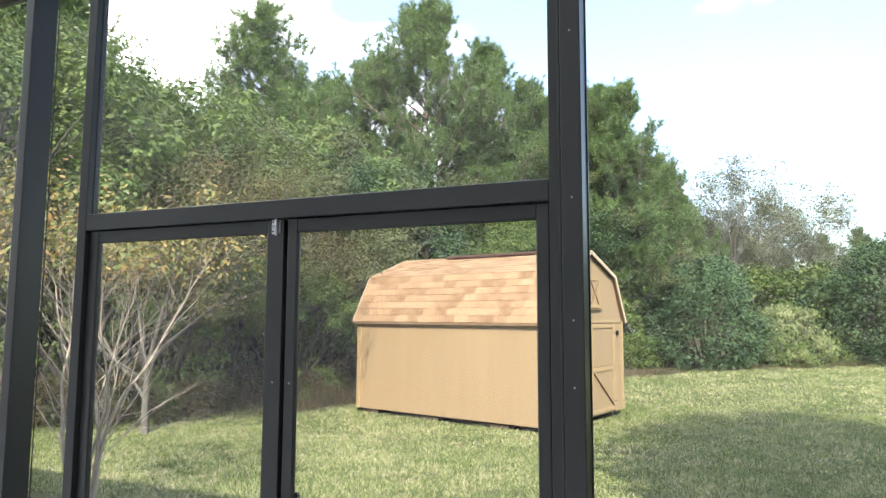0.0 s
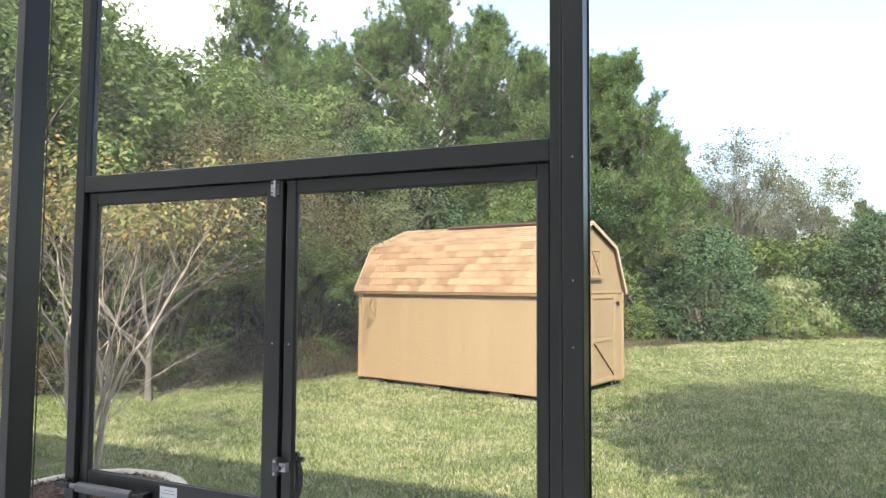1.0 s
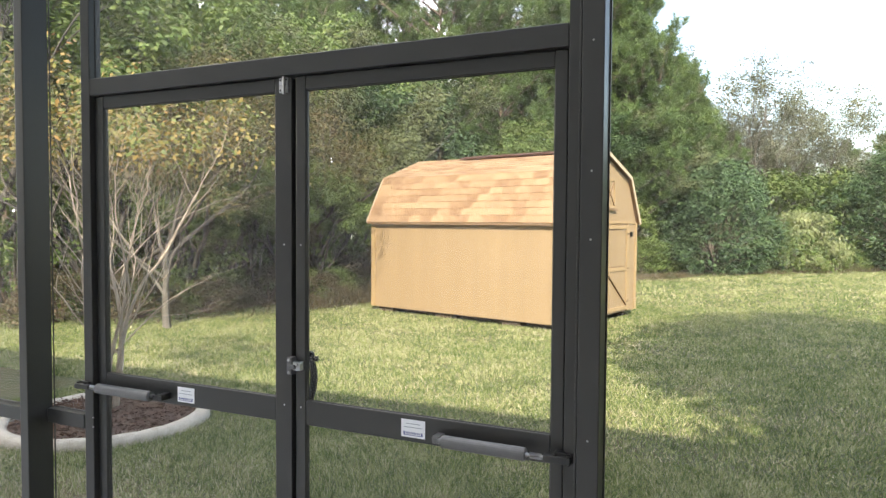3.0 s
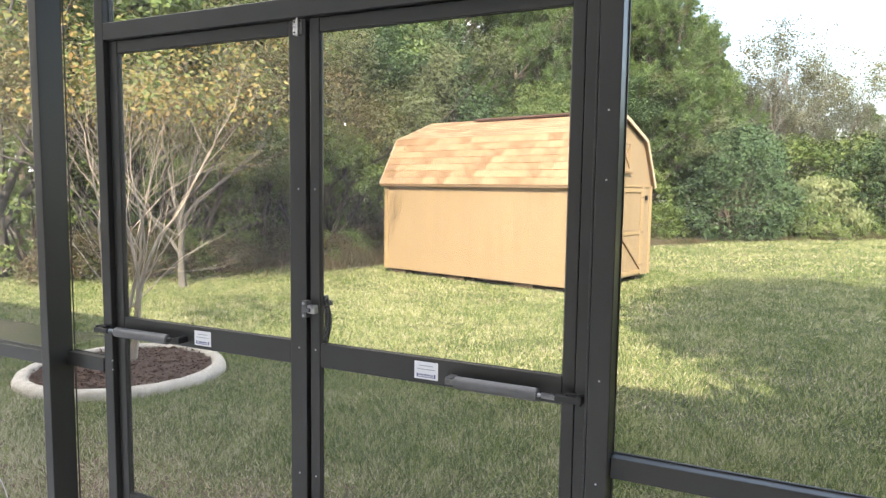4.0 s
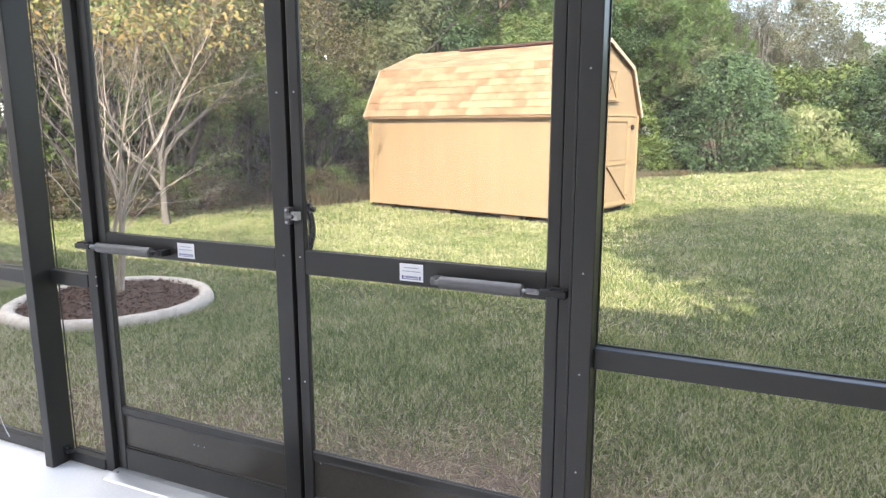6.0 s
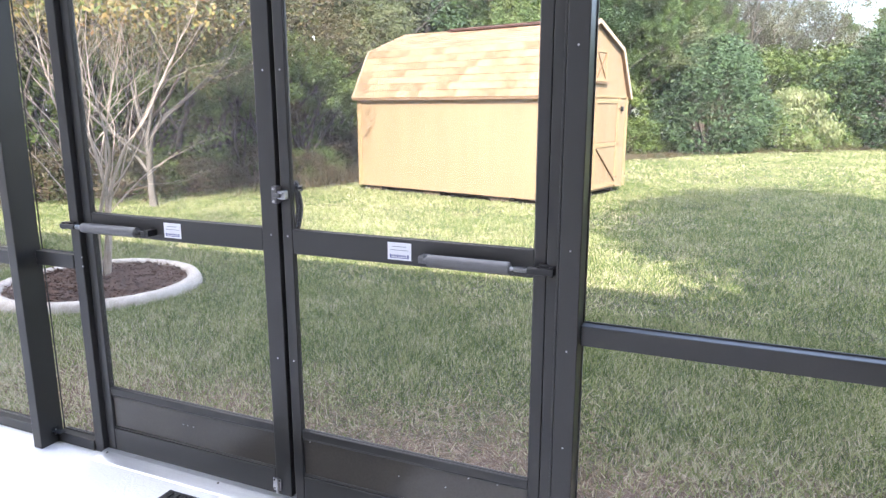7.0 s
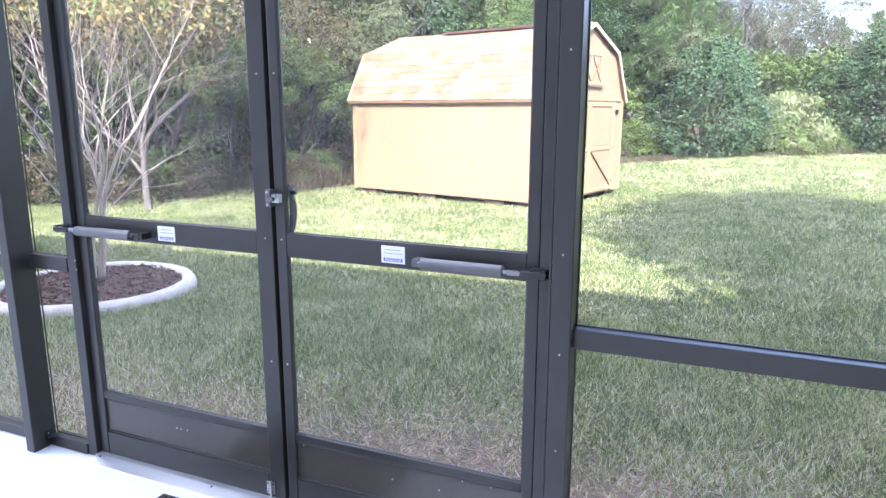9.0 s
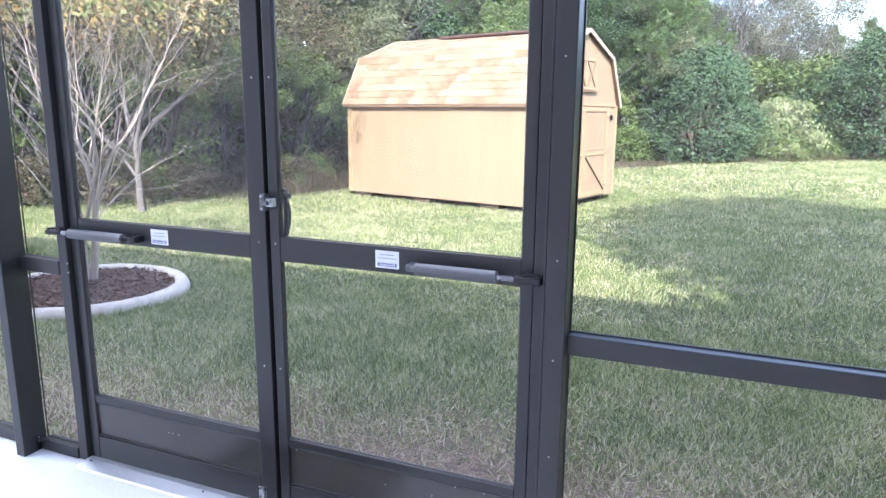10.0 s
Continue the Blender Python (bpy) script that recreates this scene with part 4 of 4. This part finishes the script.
pine_a = put(pine(101, 14.5, 5.0, 4.9), 24.6, 26)
pine_b = put(pine(102, 12.5, 4.2, 2.0), 38.4, 23, 40)
pine_c = put(pine(103, 11.5, 4.0, 1.4), 8.5, 28, 80)
pine_d = put(pine(104, 12.0, 4.2, 2.0, 10), 26.5, 36, 250)
for bearing, far, turn, scale, src in (
        (19.5, 27, 100, 1.04, pine_b), (15.7, 28, 200, 0.83, pine_a), (12.8, 30, 310, 0.95, pine_b), (10.4, 28, 140, 1.0, pine_c), (8.1, 29, 30, 0.76, pine_b), (5.0, 30, 250, 0.76, pine_c), (3.4, 31, 70, 0.57, pine_b),
        (29.1, 27, 10, 0.86, pine_a), (33.0, 28, 170, 1.04, pine_c), (36.0, 29, 290, 0.84, pine_a), (42.5, 28, 220, 0.86, pine_c), (46.7, 21, 40, 0.58, pine_a), (54.0, 20, 130, 0.92, pine_b), (57.5, 22, 300, 1.0, pine_a), (61.5, 19, 20, 1.0, pine_b),
        (20.5, 34, 160, 0.92, pine_d), (46, 35, 180, 1.05, pine_d), (10.5, 38, 60, 0.95, pine_d),
        (15.5, 40, 310, 1.05, pine_d), (41, 45, 210, 1.1, pine_d),
        (-6.8, 40, 120, 0.50, pine_d), (-9.0, 42, 170, 0.54, pine_d), (-11.5, 41, 250, 0.56, pine_d), (-14, 43, 320, 0.6, pine_d), (56, 34, 65, 1.05, pine_d), (-24, 36, 20, 1.0, pine_d), (1.0, 47, 10, 0.62, pine_d), (-1.8, 48, 80, 0.55, pine_d), (-3.9, 47, 160, 0.5, pine_d)):
    again(src, bearing, far, turn, scale)

GREEN_LABEL = "leafy green broad-leaved tree at the edge of the wood"
green_a = put(broadleaf(201, 7.6, GREEN_LEAF, GREEN_LABEL, stem=0.16), 34.5, 20.5)
dark_a = put(broadleaf(202, 8.2, DARK_LEAF, "dark evergreen broad-leaved tree", stem=0.14), 31.0, 23.5, 60)
olive_a = put(broadleaf(203, 9.2, OLIVE_LEAF, "dull olive-green oak with small leaves", stem=0.18, size=0.085), 33.0, 21, 10)
autumn_a = put(broadleaf(204, 7.6, AUTUMN_LEAF, "tree with orange-brown autumn leaves", stem=0.08, per=60, reach=0.30, size=0.050), 45.5, 14.2, 30, 0.8)
for bearing, far, turn, scale, src in (
        (32.5, 19.0, 120, 0.62, green_a), (37.0, 19.5, 200, 0.86, dark_a), (35.5, 16.5, 45, 0.72, olive_a), (41.0, 16.5, 90, 0.82, autumn_a), (39.0, 20.5, 10, 0.98, olive_a),
        (44.0, 18.0, 160, 0.95, green_a), (48.5, 16.0, 280, 0.95, green_a), (51.5, 13.5, 75, 0.74, autumn_a), (55.0, 16.0, 20, 1.0, olive_a), (59.0, 14.0, 130, 0.92, green_a),
        (22.0, 30.5, 300, 0.8, dark_a), (17.0, 25.5, 40, 0.72, green_a), (13.0, 26.5, 150, 0.80, dark_a), (9.0, 27.0, 20, 0.82, olive_a), (6.8, 28.5, 220, 0.66, dark_a),
        (25.2, 32.5, 75, 1.05, dark_a), (21.6, 34, 200, 1.0, dark_a), (28.0, 31.0, 15, 1.1, dark_a), (35.0, 30.0, 115, 1.2, dark_a), (42.0, 29.0, 215, 1.2, dark_a), (49.0, 27.0, 315, 1.2, olive_a), (20.0, 32.0, 65, 1.0, dark_a),
        (53, 25, 90, 1.2, dark_a), (60, 22, 190, 1.1, dark_a), (4.0, 34, 100, 0.6, olive_a), (24.5, 30, 200, 0.75, green_a), (37.6, 15.6, 20, 0.42, green_a), (40.4, 14.8, 140, 0.42, autumn_a), (42.6, 14.9, 250, 0.40, green_a), (34.8, 16.4, 100, 0.42, green_a), (46.0, 14.2, 60, 0.42, green_a)):
    again(src, bearing, far, turn, scale)

# the big tree beside the porch, out of sight, whose shade lies on the lawn
shade = thing("shade_tree", "large leafy tree beside the porch that shades the lawn", "tree", (7.0, 1.2, ground_z(7.0, 1.2)))
rnd = random.Random(61)
limbs, tips = Limbs(6), []
limbs.tube(bent(rnd, Vector((0, 0, -0.05)), Vector((0, 0, 1)), 4.2, 4, 0.04, 0.02), [0.34, 0.29, 0.27, 0.25, 0.22])
for k in range(900):
    d = Vector((rnd.gauss(0, 1), rnd.gauss(0, 1), rnd.gauss(0, 1))).normalized() * rnd.uniform(0.25, 1.0) ** 0.45
    d *= 1 + 0.08 * math.sin(5 * d.x + 3 * d.z)
    p = Vector((3.7 * d.x, 3.7 * d.y, 5.5 + 3.8 * d.z))
    tips.append((p, d))
    if k % 6 == 0:
        limbs.tube([Vector((0, 0, 3.9)), p * 0.5 + Vector((0, 0, 2.2)), p], [0.10, 0.05, 0.012])
limbs.done("trunk", GREY_BARK, shade)
leaves_at("crown", tips, 30, 0.34, 0.26, GREEN_LEAF, shade, np.random.default_rng(61))

# small autumn tree standing on the lawn near the wood's edge
young = broadleaf(214, 5.2, AUTUMN_LEAF, "small grey-trunked tree with thin orange-brown leaves", stem=0.22, spread=0.85, per=44, reach=0.32, size=0.042, trunk=0.11, bark=LICHEN_BARK, name="young_tree")
young.matrix_basis = pose(-7.35, 6.35, ground_z(-7.35, 6.35) - 0.03, 0, 0, 25)

# bare, hazy trees behind the shrubs
bare = put(broadleaf(221, 9.2, HAZE_LEAF, "nearly bare grey tree with a few thin leaves", stem=0.20, per=22, size=0.08, spread=0.5, depth=3, bark=TWIG, trunk=0.16, name="bare_tree"), -1.8, 36, 0, 1.16)
for bearing, far, turn, scale in ((0.6, 37, 90, 1.05), (2.4, 36, 200, 0.94), (-3.4, 38, 140, 0.8), (-5.0, 37, 310, 0.72), (-6.4, 36, 60, 0.66), (1.4, 40, 20, 0.97), (-0.6, 34, 260, 0.85), (3.4, 38, 40, 0.95), (-2.4, 41, 170, 0.95)):
    again(bare, bearing, far, turn, scale)

# shrubs beyond the lawn
shrub_a = put(bush(301, 4.3, 3.9, DARK_LEAF, "large dark green evergreen shrub", clumps=620, per=42, size=0.115), 1.9, 26.5)
shrub_b = put(bush(302, 6.0, 5.0, DARK_LEAF, "broad dark green evergreen shrub with an uneven top", clumps=640, per=42, size=0.125), -11.4, 32.5, 50)
weeping = put(bush(303, 3.0, 2.3, YELLOW_LEAF, "pale yellow-green weeping shrub", clumps=110, per=80, size=0.12, reach=0.20, droop=2.6, name="weeping_shrub"), -3.9, 29.0, 0, 0.92)
low_a = put(bush(304, 2.4, 1.3, GREEN_LEAF, "low green shrub at the lawn's edge", clumps=160, per=26, size=0.09), -3.2, 28.2)
brush = put(bush(305, 2.6, 1.1, DRY_LEAF, "low reddish-brown dry brush", clumps=170, per=34, size=0.075, name="brush"), 29.0, 17.8)
under = put(bush(306, 3.4, 2.6, GREEN_LEAF, "mid-green leafy understorey shrub under trees", clumps=120, per=50, size=0.10, name="understorey_shrub"), 30.2, 19.6)
for bearing, far, turn, scale, src in (
        (5.6, 26.8, 40, 0.75, low_a), (7.8, 25.5, 140, 0.9, low_a), (-6.4, 30.2, 10, 0.7, low_a),
        (32.0, 17.4, 100, 0.7, brush), (26.5, 19.5, 30, 0.9, brush), (35.4, 15.9, 70, 0.55, brush), (39.0, 15.0, 170, 0.7, brush), (44.0, 13.8, 330, 0.6, brush), (49.5, 13.2, 20, 0.75, brush), (54, 13.2, 80, 0.7, brush), (23, 21, 190, 1.0, brush), (41.3, 14.2, 60, 0.4, brush),
        (33.6, 16.6, 310, 0.5, low_a), (37.0, 15.9, 130, 0.6, low_a), (42.4, 14.6, 210, 0.55, low_a), (47.0, 13.6, 100, 0.6, low_a), (51.8, 13.6, 280, 0.6, low_a), (28.0, 19.2, 160, 0.6, low_a), (30.8, 18.2, 40, 0.45, low_a),
        (27.0, 21.5, 60, 1.0, under), (34.0, 18.6, 190, 1.0, under), (38.5, 17.4, 280, 1.0, under), (43.0, 16.2, 330, 0.95, under), (47.5, 15.0, 45, 0.9, under), (52.5, 14.8, 120, 0.9, under), (57.0, 14.5, 200, 1.0, under),
        (22.0, 23.0, 70, 1.0, under), (17.5, 24.5, 10, 1.1, under), (13.0, 25.5, 240, 1.1, under), (9.5, 26.0, 130, 1.0, under), (6.5, 28.5, 20, 1.1, under),
        (31.0, 24.0, 33, 1.4, under), (37.0, 22.5, 99, 1.4, under), (44.0, 21.5, 155, 1.4, under), (50.0, 20.0, 222, 1.4, under), (56.0, 19.0, 300, 1.4, under), (25.0, 27.0, 11, 1.4, under), (-5.4, 33.5, 80, 1.5, under), (-1.2, 32.5, 170, 1.5, under), (-7.0, 34, 260, 1.4, under)):
    again(src, bearing, far, turn, scale)
for bearing, far, turn, scale in ((-15.5, 34, 150, 1.0), (-19.5, 34, 20, 1.0), (-8.4, 36.5, 250, 0.8)):
    again(shrub_b, bearing, far, turn, scale)

# ---- grass ----
grng = np.random.default_rng(77)


def turf(name, x0, x1, y0, y1, per_m2, tall, wide, label):
    n = int((x1 - x0) * (y1 - y0) * per_m2)
    x, y = grng.uniform(x0, x1, n), grng.uniform(y0, y1, n)
    keep = np.array([q < wood_edge(p) + 0.6 * math.sin(3 * p) for p, q in zip(x, y)])
    keep &= (x - RING[0]) ** 2 + (y - RING[1]) ** 2 > 0.86 ** 2
    lx = (x + 1.393) * 0.97228 - (y - 8.988) * 0.23381
    ly = (x + 1.393) * 0.23381 + (y - 8.988) * 0.97228
    keep &= ~((lx > -4.2) & (lx < -0.05) & (ly > 0.05) & (ly < 3.05))
    clump = np.sin(x * 2.3 + np.sin(y * 1.7)) * np.sin(y * 2.9 + np.sin(x * 2.1))
    bare = np.clip((1.25 - y) / 0.8, 0, 1) * (0.5 + 0.5 * np.sin(3.1 * x + 1.2) * np.sin(5.3 * y + x))
    keep &= grng.random(n) < (0.82 + 0.18 * clump) * (1 - 0.75 * bare) * (1 - 0.96 * np.exp(-((x - 0.25) / 0.85) ** 2 - ((y - 0.75) / 0.36) ** 2))
    x, y, clump = x[keep], y[keep], clump[keep]
    n = len(x)
    z = np.array([ground_z(p, q) for p, q in zip(x, y)]) - 0.004
    way = unit(np.stack([grng.normal(0, 0.72, n), grng.normal(0, 0.72, n), np.full(n, 1.0)], 1))
    size = tall * grng.uniform(0.45, 1.15, n) * (1 + 0.12 * clump)
    ob = needles(name, np.stack([x, y, z], 1), way, size, wide * grng.uniform(0.7, 1.3, n), BLADES, None, grng)
    return tagged(ob, label, "grass", kind="stuff")


turf("grass", -5.0, 2.9, 0.09, 3.2, 10500, 0.060, 0.0072, "mown lawn grass blades beside the porch, some dry")
turf("grass", -11.5, 3.6, 3.2, 7.5, 4200, 0.058, 0.0100, "mown lawn grass blades in sun and shade")
turf("grass", -11.0, 5.5, 7.5, 14.0, 1900, 0.062, 0.0135, "mown lawn grass blades round the shed")
turf("grass", -7.0, 13.0, 14.0, 33.0, 520, 0.07, 0.024, "mown lawn grass before the far shrubs")

# dead thatch and bare soil in the worn patch outside the doors
n = 2600
x, y = grng.normal(0.25, 0.60, n), np.abs(grng.normal(0.72, 0.30, n)) + 0.10
z = np.array([ground_z(p, q) for p, q in zip(x, y)]) + grng.uniform(0.004, 0.03, n)
way = unit(np.stack([grng.normal(0, 1, n), grng.normal(0, 1, n), grng.normal(0.1, 0.22, n)], 1))
thatch = needles("dry_thatch", np.stack([x, y, z], 1), way, grng.uniform(0.03, 0.10, n), grng.uniform(0.003, 0.007, n), THATCH, None, grng)
tagged(thatch, "dead straw-brown thatch on bare soil by the doors", "dead grass", kind="stuff")

# tall weeds and dead grass where the lawn meets the wood
n = 26000
x = grng.uniform(-14.0, 13.0, n)
y = np.array([wood_edge(p) for p in x]) + grng.normal(0.5, 0.75, n)
patchy = np.sin(x * 1.9 + np.sin(y)) * np.sin(y * 1.4 + 0.7 * x)
keep = grng.random(n) < 0.55 + 0.5 * patchy
x, y, patchy = x[keep], y[keep], patchy[keep]
n = len(x)
z = np.array([ground_z(p, q) for p, q in zip(x, y)]) - 0.01
way = unit(np.stack([grng.normal(0, 0.4, n), grng.normal(0, 0.4, n), np.ones(n)], 1))
weeds = needles("edge_weeds", np.stack([x, y, z], 1), way, grng.uniform(0.10, 0.42, n) * (1 + 0.5 * patchy) * np.where(x > -2.5, 0.42, 1.0), grng.uniform(0.012, 0.030, n), DRY_LEAF, None, grng)
tagged(weeds, "tall dry weeds along the edge of the wood", "weeds", kind="stuff")

# ---- shingles, the smallest pieces, last ----
def tab_mesh():
    bm = bmesh.new()
    w, h = 0.1355, 0.150
    q = [bm.verts.new(p) for p in ((-w, 0, 0.008), (w, 0, 0.008), (w, h, 0.002), (-w, h, 0.002), (-w, 0, 0.0), (w, 0, 0.0), (w, h, 0.0), (-w, h, 0.0))]
    for f in ((0, 1, 2, 3), (4, 7, 6, 5), (0, 4, 5, 1), (1, 5, 6, 2), (2, 6, 7, 3), (3, 7, 4, 0)):
        bm.faces.new([q[i] for i in f])
    return mesh_of(bm, "shingle", SHINGLE)


TAB = tab_mesh()
rnd = random.Random(9)
for run, ((ya, za), (yb, zb)) in enumerate(zip(PROFILE[:2], PROFILE[1:3])):
    slope = math.degrees(math.atan2(zb - za, yb - ya))
    long = math.hypot(zb - za, yb - ya)
    rows_n = round(long / 0.142)
    for r_ in range(rows_n):
        f = r_ / rows_n
        x = -LEN - 0.085 + 0.137
        cols = 16
        pitch = (LEN + 0.14 - 0.274) / (cols - 1)
        for c in range(cols):
            shift = (0.07 if r_ % 2 else 0.0) + rnd.uniform(-0.012, 0.012)
            s = new("shingle", TAB)
            s.parent = shed
            px = min(max(x + c * pitch + shift, x), x + (cols - 1) * pitch)
            s.matrix_basis = pose(px, ya + (yb - ya) * f, za + (zb - za) * f + 0.001, slope, 0, 0) @ pose(0, 0, rnd.uniform(0.001, 0.004), 0.6, 0, rnd.uniform(-0.5, 0.5))
